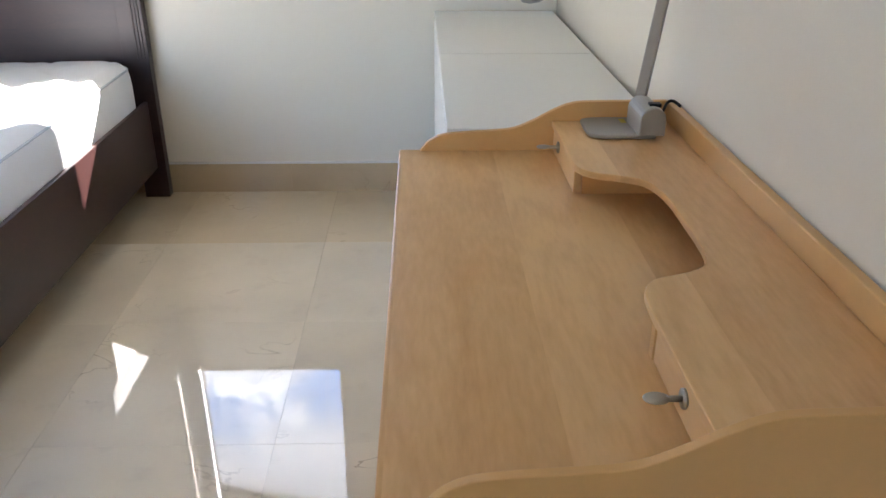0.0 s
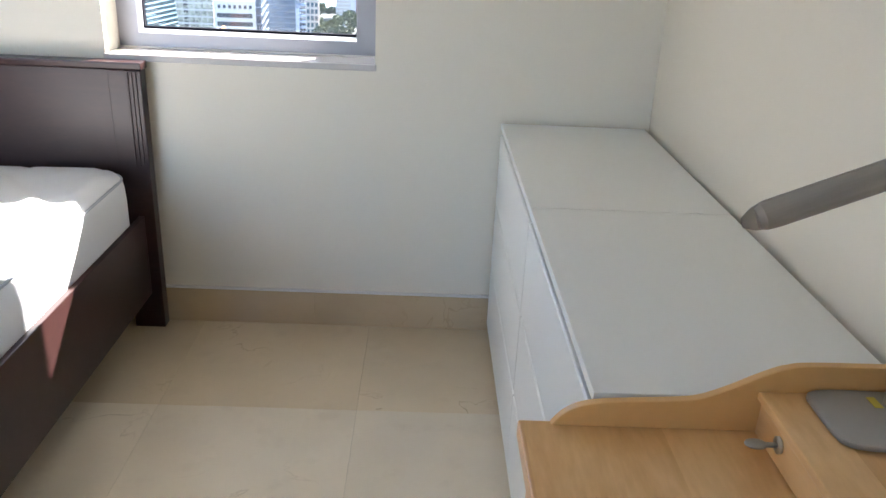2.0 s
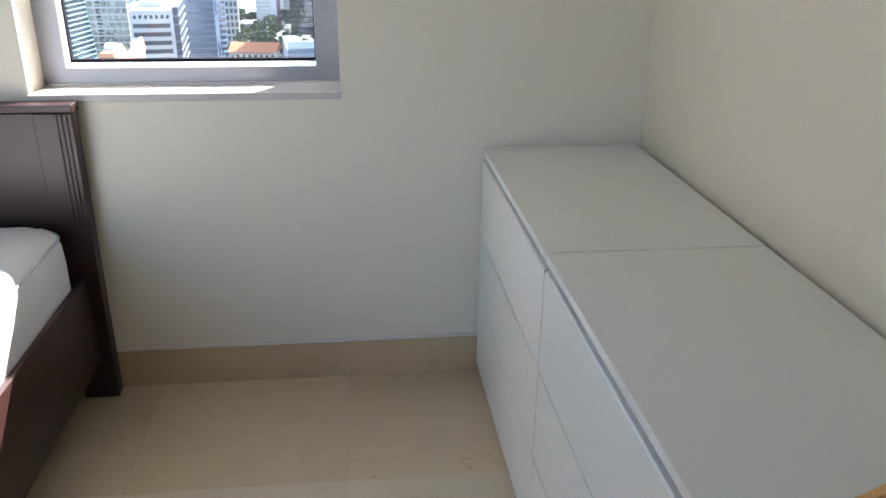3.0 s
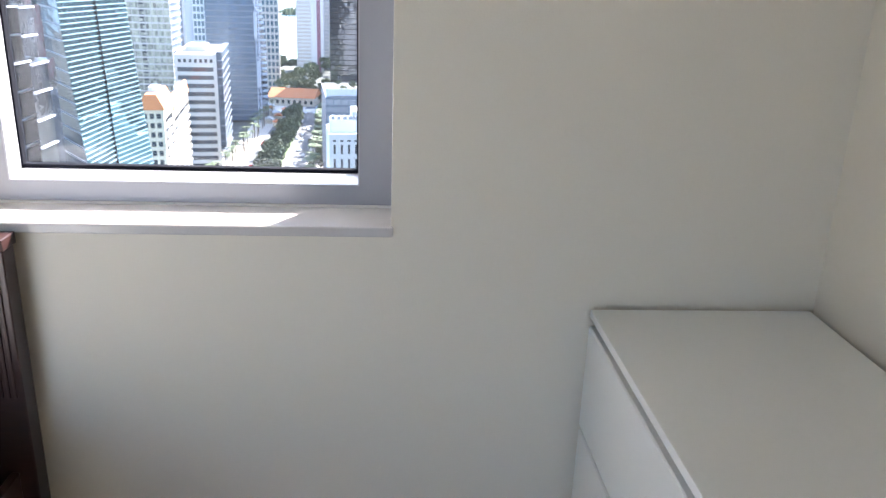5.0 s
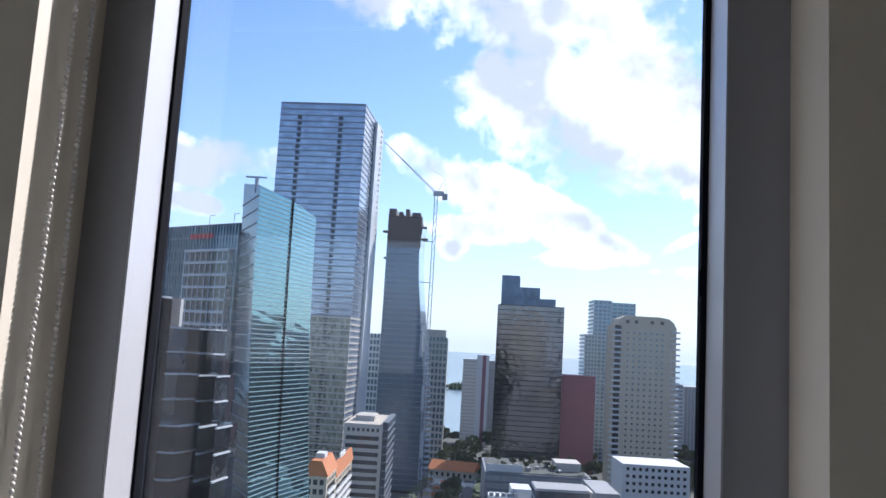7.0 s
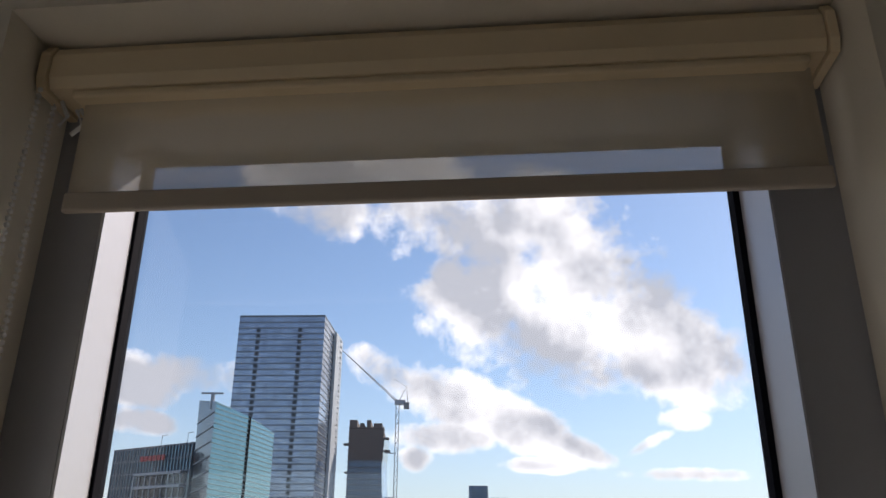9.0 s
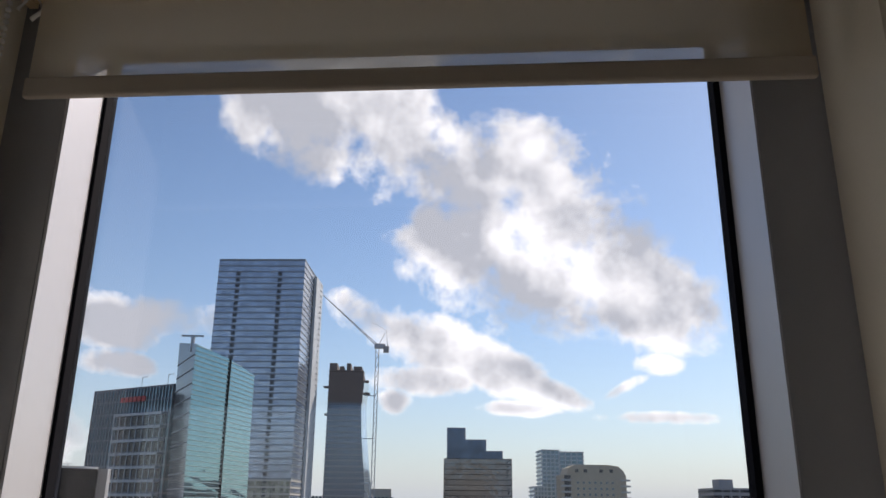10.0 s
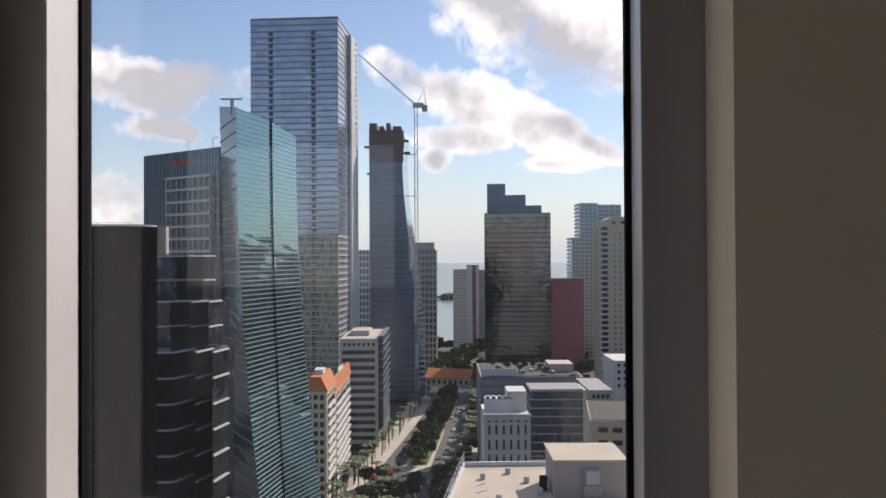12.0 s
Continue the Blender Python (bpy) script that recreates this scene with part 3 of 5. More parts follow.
# ---- chests of drawers ----
def chest(y1, y0):
    ob = thing("chest_of_drawers", "white three-drawer chest with handle-less fronts along the wall", "chest of drawers", (-0.26, (y0 + y1) / 2, 0), "white chests in a row")
    xf, xb = -0.500, -0.020
    part("top", rel(box(B(), xf, xb, y0, y1, 0.762, 0.78, 0.0015, 2), ob), M_CHEST, ob)
    bm = B()
    box(bm, xf + 0.020, xb, y0, y0 + 0.016, 0, 0.7615)
    box(bm, xf + 0.020, xb, y1 - 0.016, y1, 0, 0.7615)
    box(bm, xb - 0.006, xb, y0 + 0.016, y1 - 0.016, 0.01, 0.7615)
    part("carcass", rel(bm, ob), M_CHEST, ob)
    part("plinth", rel(box(B(), xf + 0.022, xf + 0.034, y0 + 0.0165, y1 - 0.0165, 0.0, 0.05), ob), M_CHEST, ob)
    # grey strip behind the fronts paints the shade of the gaps
    part("recess_shade", rel(box(B(), xf + 0.030, xf + 0.040, y0 + 0.0165, y1 - 0.0165, 0.055, 0.7612), ob), M_GAP_SHADE, ob)
    for za, zb in ((0.035, 0.262), (0.274, 0.492), (0.504, 0.742)):
        bm = B()
        prism(bm, [(xf, za), (xf, zb - 0.003), (xf + 0.003, zb), (xf + 0.018, zb), (xf + 0.018, za)], y0 + 0.0015, y1 - 0.0015, "y", 0.0008)
        part("drawer_front", rel(bm, ob), M_CHEST, ob)
    return ob


chest(-0.020, -0.845)
chest(-0.8495, -1.638)

# ---- desk ----
DY0, DY1, DX0 = -2.752, -1.645, -0.607
desk = thing("desk", "birch veneer desk with raised shelf and wavy side boards", "desk", (-0.32, (DY0 + DY1) / 2, 0))
DT = 0.735
part("desktop", rel(box(B(), DX0, -0.022, DY0 + 0.012, DY1, DT - 0.028, DT, 0.003, 2), desk), M_BIRCH, desk)


def smooth_line(pts, n=6):
    out = []
    for i in range(len(pts) - 1):
        p0, p1, p2, p3 = (Vector(pts[max(0, min(len(pts) - 1, i + k))]) for k in (-1, 0, 1, 2))
        for s in range(n):
            u = s / n
            out.append(tuple(0.5 * (2 * p1 + (p2 - p0) * u + (2 * p0 - 5 * p1 + 4 * p2 - p3) * u * u + (3 * p1 - p0 - 3 * p2 + p3) * u ** 3)))
    return out + [tuple(pts[-1])]


wave = smooth_line([(-0.560, DT), (-0.545, 0.754), (-0.520, 0.769), (-0.480, 0.776), (-0.400, 0.781), (-0.355, 0.786), (-0.315, 0.802), (-0.270, 0.826), (-0.235, 0.840), (-0.19, 0.845), (-0.022, 0.846)])
for ya, yb in ((DY1 - 0.0125, DY1 + 0.001), (DY0 - 0.001, DY0 + 0.0115)):
    z_low = DT + 0.0002 if ya > -2 else 0.0
    low = [(-0.022, z_low), (-0.560, z_low)] if ya > -2 else [(-0.022, z_low), (-0.590, z_low), (-0.590, DT - 0.05)]
    part("side_board", rel(prism(B(), wave[1:] + low, ya, yb, "y", 0.0015), desk), M_BIRCH_END, desk)
part("end_panel", rel(box(B(), -0.585, -0.05, DY1 - 0.022, DY1 - 0.003, 0.0, DT - 0.0285, 0.002), desk), M_BIRCH, desk)
part("modesty_panel", rel(box(B(), -0.060, -0.045, DY0 + 0.014, DY1 - 0.024, 0.30, DT - 0.0285, 0.002), desk), M_BIRCH, desk)
part("back_board", rel(box(B(), -0.0215, -0.003, DY0 - 0.006, DY1 + 0.001, 0.60, 0.844, 0.0025, 2), desk), M_BIRCH_END, desk)
ZS = 0.803
front = smooth_line([(-0.272, -1.659), (-0.272, -1.80), (-0.274, -1.915), (-0.267, -1.960), (-0.243, -1.988), (-0.200, -2.005), (-0.163, -2.032), (-0.146, -2.10),
                     (-0.146, -2.20), (-0.149, -2.29), (-0.156, -2.338), (-0.170, -2.365), (-0.200, -2.383), (-0.240, -2.398), (-0.262, -2.420), (-0.271, -2.465), (-0.273, -2.60), (-0.273, -2.7395)])
outline = [(-0.0222, -1.659)] + front + [(-0.0222, -2.7395)]
part("raised_shelf", rel(prism(B(), outline, ZS - 0.013, ZS, "z", 0.002), desk), M_BIRCH, desk)


def drawer_box(ya, yb, x_front):
    d = part("drawer_box", rel(box(B(), x_front + 0.016, -0.0222, ya, yb, DT + 0.0003, ZS - 0.0133), desk), M_BIRCH_END, desk)
    part("drawer_front", rel(box(B(), x_front, x_front + 0.0155, ya + 0.002, yb - 0.002, DT + 0.002, ZS - 0.015, 0.0015, 2), desk), M_BIRCH, desk)
    return d


def knob(y):
    bm = B()
    tube(bm, [(-0.2665, y, 0.768), (-0.270, y, 0.768)], 0.012, 16)
    tube(bm, [(-0.270, y, 0.768), (-0.290, y, 0.768)], 0.0038, 10)
    m = Matrix.Translation((-0.299, y, 0.769)) @ Matrix.Diagonal((0.0155, 0.0115, 0.0038, 1))
    bmesh.ops.create_uvsphere(bm, u_segments=18, v_segments=10, radius=1.0, matrix=m @ Matrix.Rotation(0.0, 4, "X"))
    part("knob", rel(bm, desk), M_METAL, desk, "oval nickel knob", smooth=True)


drawer_box(-1.920, -1.660, -0.2665)
drawer_box(-2.739, -2.497, -0.2665)
part("divider", rel(box(B(), -0.2665, -0.0222, -2.4925, -2.478, DT + 0.0003, ZS - 0.0133), desk), M_BIRCH_END, desk)
knob(-1.735)
knob(-2.620)

# ---- desk lamp ----
lamp = thing("desk_lamp", "grey folding desk lamp with a flat base on the desk shelf", "lamp", (-0.14, -1.73, ZS))


def lamp_parts():
    z = ZS
    o = smooth_line([(-0.100, -1.672), (-0.165, -1.670), (-0.203, -1.680), (-0.209, -1.71), (-0.209, -1.775), (-0.198, -1.797), (-0.165, -1.805), (-0.10, -1.806)], 4)
    part("base_plate", rel(prism(B(), o + [(-0.075, -1.806), (-0.075, -1.672)], z + 0.0004, z + 0.009, "z", 0.003), lamp), M_LAMP, lamp)
    bm = B()
    prof_ = [(-0.112, z + 0.0095)] + [(-0.086 - 0.026 * math.cos(a), z + 0.042 + 0.026 * math.sin(a)) for a in np.linspace(0, math.pi, 12)] + [(-0.060, z + 0.0095)]
    prism(bm, prof_, -1.815, -1.705, "y", 0.003)
    body = part("housing", rel(bm, lamp), M_LAMP, lamp, smooth=False)
    q = Matrix.Translation((-0.080, -1.790, z + 0.0675))
    bm = B()
    box(bm, -0.012, 0.012, -0.009, 0.009, -0.003, 0.0045, 0.001)
    bmesh.ops.transform(bm, matrix=q, verts=bm.verts)
    part("switch", rel(bm, lamp), M_BLACK, lamp, "black rocker switch")
    part("warning_label", rel(box(B(), -0.126, -0.114, -1.716, -1.690, z + 0.0092, z + 0.0097), lamp), M_YELLOW, lamp, "yellow sticker")
    a0, a1 = Vector((-0.090, -1.712, z + 0.050)), Vector((-0.036, -1.655, 1.160))
    d = (a1 - a0)
    rot = d.to_track_quat("Z", "Y").to_matrix().to_4x4()
    bm = B()
    box(bm, -0.0125, 0.0125, -0.0055, 0.0055, 0, d.length, 0.003, 2)
    bmesh.ops.transform(bm, matrix=Matrix.Translation(a0) @ rot, verts=bm.verts)
    part("arm", rel(bm, lamp), M_LAMP, lamp)
    tip = Vector((-0.343, -1.692, 1.065))
    piv = Vector((-0.044, -1.692, 1.192))
    d = tip - piv
    rot = d.to_track_quat("Z", "Y").to_matrix().to_4x4()

    def bar(outline_, stations):
        bm_ = B()
        rings_ = [[bm_.verts.new((x * kx, y * ky, z_)) for x, y in outline_] for z_, kx, ky in stations]
        m_ = len(outline_)
        for r0, r1 in zip(rings_, rings_[1:]):
            for q in range(m_):
                bm_.faces.new((r0[q], r0[(q + 1) % m_], r1[(q + 1) % m_], r1[q]))
        bm_.faces.new(rings_[0][::-1]), bm_.faces.new(rings_[-1])
        bmesh.ops.recalc_face_normals(bm_, faces=bm_.faces)
        bmesh.ops.transform(bm_, matrix=Matrix.Translation(piv) @ rot, verts=bm_.verts)
        return bm_

    top = [(0.021 * math.sin(a), -0.019 * math.cos(a)) for a in np.linspace(0, math.pi, 14)]
    low = [(-0.013 * math.sin(a), 0.020 * math.cos(a)) for a in np.linspace(0, math.pi, 12)]
    n_ = d.length
    part("light_head", rel(bar(top, [(0, 1, 1), (n_ - 0.035, 1, 1), (n_ - 0.020, 0.9, 0.95), (n_ - 0.012, 0.6, 0.75)]), lamp), M_LAMP, lamp, smooth=False)
    part("shade", rel(bar(low, [(0.085, 0.9, 0.95), (0.09, 1, 1), (n_ - 0.025, 1, 1), (n_ - 0.008, 0.7, 0.8), (n_ + 0.006, 0.25, 0.35)]), lamp), M_LAMP, lamp, smooth=False)
    bm = tube(B(), [piv + Vector((0, 0.030, 0)), piv - Vector((0, 0.026, 0))], 0.020, 20)
    bmesh.ops.bevel(bm, geom=[e for e in bm.edges if abs(e.calc_length()) < 0.008], offset=0.003, segments=2, affect="EDGES")
    part("joint", rel(bm, lamp), M_LAMP, lamp, smooth=False)
    for k in range(7):
        s = B()
        box(s, 0.0195, 0.0216, -0.008, 0.008, 0.050 + k * 0.006, 0.053 + k * 0.006)
        bmesh.ops.transform(s, matrix=Matrix.Translation(piv) @ rot, verts=s.verts)
        part("vent_slot", rel(s, lamp), M_BLACK, lamp)
    cord = smooth_line([(-0.052, -1.715, z + 0.012), (-0.036, -1.700, z + 0.022), (-0.024, -1.690, z + 0.044), (-0.014, -1.694, z + 0.050), (-0.006, -1.704, z + 0.0465), (-0.003, -1.716, z + 0.0445)], 6)
    part("cord", rel(tube(B(), cord, 0.0034, 8), lamp), M_BLACK, lamp, "black power cord", smooth=True)


lamp_parts()
lamp.location = Vector((-0.146, -1.72, ZS))

# ---- the town outside ----
def facade_glass(name, color, rough=0.12, metal=0.55, panel=1.5, wob=0.02, tall=3.4, contrast=0.35):
    """Mirror-like curtain wall: panels of slightly different tint, each a little out of true."""
    m = mat(name, color, rough, metal, vary=0.12, scale=0.05, grain=1.0)
    nt = m.node_tree
    N, L = nt.nodes.new, nt.links.new
    p = nt.nodes["Principled BSDF"]
    tc = N("ShaderNodeTexCoord")
    mp = N("ShaderNodeMapping")
    mp.inputs["Scale"].default_value = (1 / panel, 1 / panel, 1 / tall)
    L(tc.outputs["Object"], mp.inputs[0])
    fl = N("ShaderNodeVectorMath")
    fl.operation = "FLOOR"
    L(mp.outputs[0], fl.inputs[0])
    wn = N("ShaderNodeTexWhiteNoise")
    L(fl.outputs[0], wn.inputs["Vector"])
    old = p.inputs["Base Color"].links[0].from_socket
    r = N("ShaderNodeMapRange")
    L(wn.outputs["Value"], r.inputs[0])
    r.inputs[3].default_value, r.inputs[4].default_value = 1 - contrast, 1 + contrast
    sc = N("ShaderNodeVectorMath")
    sc.operation = "SCALE"
    L(old, sc.inputs[0]), L(r.outputs[0], sc.inputs["Scale"])
    L(sc.outputs[0], p.inputs["Base Color"])
    n = N("ShaderNodeTexNoise")
    n.inputs["Scale"].default_value, n.inputs["Detail"].default_value = 0.25, 3
    L(tc.outputs["Object"], n.inputs["Vector"])
    b = N("ShaderNodeBump")
    b.inputs["Distance"].default_value = wob * 10
    L(n.outputs[0], b.inputs["Height"])
    L(b.outputs[0], p.inputs["Normal"])
    return m


C_BLUE = facade_glass("blue_curtain_wall", (0.15, 0.27, 0.34), contrast=0.3)
C_SLATE = facade_glass("slate_blue_glazing", (0.10, 0.15, 0.22), 0.22, 0.35, contrast=0.3)
C_BLUE2 = facade_glass("grey_blue_curtain_wall", (0.31, 0.365, 0.45), tall=3.6, panel=3.0, contrast=0.2)
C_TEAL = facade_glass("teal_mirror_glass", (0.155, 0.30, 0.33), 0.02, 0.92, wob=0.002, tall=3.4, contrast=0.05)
# dark copy of the teal glass, shade put into its colour
C_TEAL_SHADED = facade_glass("shaded_teal_glass", (0.022, 0.06, 0.10), 0.10, 0.9, wob=0.004, contrast=0.6, panel=1.8)
C_TEAL_SHADED.node_tree.nodes["Principled BSDF"].inputs["Specular IOR Level"].default_value = 0.15
C_BLACK = facade_glass("black_glass", (0.10, 0.115, 0.14), 0.04, 0.85, wob=0.008, contrast=0.6, tall=3.9, panel=1.8)
C_NAVY = facade_glass("navy_glass", (0.05, 0.07, 0.10), 0.12, 0.5, wob=0.08, contrast=0.4)
C_MIRROR = facade_glass("dark_mirror_glass", (0.15, 0.16, 0.18), 0.03, 0.9, wob=0.012, tall=3.7, panel=1.6, contrast=0.25)
# tan colour paints the reflection of sunlit buildings into the glass
C_TAN_REFLECTION = facade_glass("tan_reflection_glazing", (0.26, 0.25, 0.185), 0.3, 0.2, contrast=0.8)
C_FLANK = facade_glass("flank_mirror_glass", (0.55, 0.60, 0.66), 0.1, 0.85, wob=0.004, contrast=0.12)
C_MATTE = mat("dark_bronze_panels", (0.004, 0.004, 0.0055), 0.3, 0.0, vary=0.5, scale=0.3, spec=0.0)
C_BAND = mat("pale_floor_edge", (0.50, 0.52, 0.54), 0.5)
C_BANDD = mat("dim_floor_edge", (0.16, 0.18, 0.21), 0.5)
C_TEALLINE = mat("teal_floor_line", (0.22, 0.33, 0.35), 0.4)
C_WHITE = mat("white_stucco", (0.60, 0.60, 0.59), 0.8, scale=0.1)
C_CREAM = mat("cream_stucco", (0.54, 0.46, 0.35), 0.8, scale=0.1)
C_BEIGE = mat("beige_stone", (0.50, 0.46, 0.40), 0.8, scale=0.1)
C_GREY = mat("grey_concrete", (0.32, 0.32, 0.33), 0.85, vary=0.2, scale=0.2)
C_RAW = mat("raw_concrete", (0.15, 0.125, 0.12), 0.9, vary=0.3, scale=0.3)
C_MAROON = mat("maroon_wall", (0.25, 0.115, 0.145), 0.8, vary=0.25, scale=0.1)
C_ORANGE = mat("orange_roof_tiles", (0.50, 0.165, 0.055), 0.8, vary=0.15, scale=0.4)
C_ROOF = mat("pale_roof_membrane", (0.50, 0.44, 0.365), 0.9, vary=0.12, scale=0.3, grain=3)
C_WIN = mat("dark_window_glass", (0.03, 0.035, 0.045), 0.12, 0.3)
C_STEEL = mat("painted_steel", (0.42, 0.45, 0.50), 0.5)
C_RED = mat("red_lettering", (0.5, 0.04, 0.04), 0.5)
C_ROAD = mat("asphalt", (0.11, 0.11, 0.112), 0.9, vary=0.15, scale=0.05, grain=1.0)
C_PAVE = mat("pale_paving", (0.50, 0.46, 0.40), 0.9, vary=0.15, scale=0.1)
C_PAINT = mat("road_paint", (0.7, 0.7, 0.68), 0.8)
C_LAND = mat("town_ground", (0.08, 0.085, 0.075), 0.95, vary=0.5, scale=0.02, grain=0.3)
C_LEAF = mat("foliage", (0.055, 0.07, 0.035), 0.85, vary=0.5, scale=0.3, grain=2, per_object=0.5)
C_PALM = mat("palm_fronds", (0.06, 0.085, 0.035), 0.8, vary=0.4, scale=0.5, per_object=0.5)
C_BARK = mat("bark", (0.16, 0.12, 0.09), 0.9)
C_WATER = mat("bay_water", (0.10, 0.17, 0.20), 0.22, vary=0.15, scale=0.01, grain=0.1, spec=0.6)
C_GRASS = mat("lawn", (0.10, 0.16, 0.05), 0.9)
CAR_COLORS = [mat("car_paint_" + n, c, 0.25, 0.2) for n, c in (("white", (0.75, 0.75, 0.75)), ("black", (0.03, 0.03, 0.03)), ("silver", (0.4, 0.41, 0.42)), ("red", (0.35, 0.03, 0.03)))]


def town(ob, u, v, h, turn=0.0):
    ob.matrix_world = CITY @ pose(u, v, h, 0, 0, turn)
    return ob


def shared(name, material, *dims, bevel=0.0):
    return mesh_of(name, box(B(), *dims, bevel), material)


def tower(name, label, a, b, depth, top, glass_, bottom=STREET, floor_h=3.5, band=None, band_h=0.6, proud=0.25, fins=0, fin=None, fin_w=0.3, side_fins=0, category="building"):
    """A block whose front edge runs from a to b (right, ahead), as seen from the room."""
    w, turn = math.hypot(b[0] - a[0], b[1] - a[1]), math.degrees(math.atan2(b[1] - a[1], b[0] - a[0]))
    ob = thing(name, label, category)
    town(ob, a[0], a[1], bottom, turn)
    hgt = top - bottom
    part("wall", box(B(), 0, w, 0, depth, 0, hgt), glass_, ob)
    if band:
        n = int(hgt / floor_h)
        me = shared("floor_edge", band, -proud, w + proud, -proud, depth + proud, -band_h, 0)
        for k in range(n):
            piece("floor_edge", me, ob, (0, 0, hgt - k * floor_h - 0.05))
    if fins:
        me = shared("mullion", fin or band, -fin_w / 2, fin_w / 2, -proud - 0.12, 0.05, 0, hgt)
        for k in range(fins + 1):
            piece("mullion", me, ob, (w * k / fins, 0, 0))
    if side_fins:
        me = shared("side_mullion", fin or band, -0.05, proud + 0.12, -fin_w / 2, fin_w / 2, 0, hgt)
        for k in range(1, side_fins + 1):
            piece("side_mullion", me, ob, (w, depth * k / side_fins, 0))
    ob["w"] = w
    return ob, w, hgt


def window_grid(ob, w, hgt, depth, cols, rows, ww, wh, first, step, side=True, side_cols=0, material=None, margin=1.0, name="window"):
    me = shared(name, material or C_WIN, -ww / 2, ww / 2, -0.06, 0.3, 0, wh)
    for r_ in range(rows):
        z = hgt - first - r_ * step
        for c in range(cols):
            piece(name, me, ob, (margin + (w - 2 * margin) * (c + 0.5) / cols, 0, z))
    if side_cols:
        ms = shared("side_" + name, material or C_WIN, -0.3, 0.06, -ww / 2, ww / 2, 0, wh)
        for r_ in range(rows):
            z = hgt - first - r_ * step
            for c in range(side_cols):
                piece("side_" + name, ms, ob, (w, margin + (depth - 2 * margin) * (c + 0.5) / side_cols, z))


# the block that the room is in, seen only in reflections
home = thing("home_tower", "cream apartment tower around the room", "building", kind="structure")
bm = B()
box(bm, -40, WX0 - 0.2, WT + 0.001, WT + 0.03, STREET, 55)
box(bm, WX1 + 0.2, 28, WT + 0.001, WT + 0.03, STREET, 55)
box(bm, WX0 - 0.2, WX1 + 0.2, WT + 0.001, WT + 0.03, STREET, WZ0 - 0.2)
box(bm, WX0 - 0.2, WX1 + 0.2, WT + 0.001, WT + 0.03, WZ1 + 0.2, 55)
part("home_facade", bm, C_BEIGE, home)
me = shared("home_window", C_WIN, -1.0, 1.0, WT + 0.031, WT + 0.05, 0, 1.5)
for k in range(14):
    for r_ in range(36):
        if k != 8:
            piece("home_window", me, home, (-38 + 4.7 * k, 0, -80 + 3.6 * r_))

# unseen towers added beside and behind; they only fill the others' mirror glass
def plain_tower(u0, u1, v0, v1, top, wall, turn=0.0):
    ob = thing("mirrored_tower", "unseen banded tower added for the mirror glass to reflect", "building", kind="structure")
    town(ob, u0, v0, STREET, turn)
    w, d, hgt = u1 - u0, v1 - v0, top - STREET
    part("wall", box(B(), 0, w, 0, d, 0, hgt), wall, ob)
    me_ = shared("dark_storey", C_WIN, -0.1, w + 0.1, -0.1, d + 0.1, 0, 1.7)
    for k_ in range(int(hgt / 3.8)):
        piece("dark_storey", me_, ob, (0, 0, hgt - 2.9 - 3.8 * k_))
    me_ = shared("pier", wall, -0.5, 0.5, -0.15, d + 0.15, 0, hgt)
    for k_ in range(1, int(w / 6)):
        piece("pier", me_, ob, (6 * k_, 0, 0))
    part("plant_room", box(B(), w * 0.3, w * 0.7, d * 0.3, d * 0.7, hgt, hgt + 6), wall, ob)


for u0, u1, v0, v1, top, wall in ((250, 285, 470, 500, 24, C_GREY), (292, 330, 440, 470, 36, C_BLUE), (215, 240, 560, 590, 14, C_GREY), (345, 375, 520, 560, 26, C_GREY), (180, 205, 395, 420, -12, C_BEIGE), (120, 150, 262, 290, -28, C_GREY), (160, 200, 320, 345, -18, C_GREY), (215, 245, 380, 400, 8, C_SLATE), (150, 178, 350, 375, -35, C_BEIGE), (300, 335, 520, 545, 20, C_GREY), (395, 440, 560, 600, 30, C_GREY), (390, 430, 460, 500, 12, C_GREY), (290, 560, 640, 680, 2, C_SLATE), (140, 330, 300, 318, -66, C_NAVY), (185, 420, 420, 450, -52, C_GREY), (-60, 70, 10, 30, -36, C_NAVY),
                                 (104, 136, -70, -40, 54, C_CREAM), (142, 180, -90, -60, 66, C_SLATE), (58, 98, -60, -35, 72, C_SLATE), (80, 160, -30, -12, -48, C_NAVY), (195, 225, -90, -60, 30, C_BEIGE), (60, 88, -150, -110, 20, C_CREAM), (-90, -55, -60, -30, 48, C_BEIGE), (-150, -100, -80, -50, 26, C_CREAM), (-230, -180, -60, -20, 45, C_GREY),
                                 (60, 85, 60, 95, -30, C_CREAM), (95, 130, 110, 140, -5, C_GREY)):
    plain_tower(u0, u1, v0, v1, top, wall)

# ground and water
def sheet(name, pts, h, material):
    bm = B()
    bm.faces.new([bm.verts.new(CITY @ Vector((u, v, h))) for u, v in pts])
    bmesh.ops.recalc_face_normals(bm, faces=bm.faces)
    if bm.faces[:][0].normal.z < 0:
        bmesh.ops.reverse_faces(bm, faces=bm.faces[:])
    return setting(name, bm, material)


bm = B()
rows_ = [(-2500, STREET - 1), (3000, STREET - 1), (4200, -50), (4900, -34)]
vs = [[bm.verts.new(CITY @ Vector((s * 6000, v, h - 0.5))) for s in (-1, 1)] for v, h in rows_]
for a, b in zip(vs, vs[1:]):
    bm.faces.new((a[0], a[1], b[1], b[0]))
setting("ground", bm, C_LAND, "town ground reaching the horizon")
bm = B()
rows_ = [(858, STREET), (3000, STREET), (4200, -49), (4900, -33)]
vs = [[bm.verts.new(CITY @ Vector((s * 6000, v, h))) for s in (-1, 1)] for v, h in rows_]
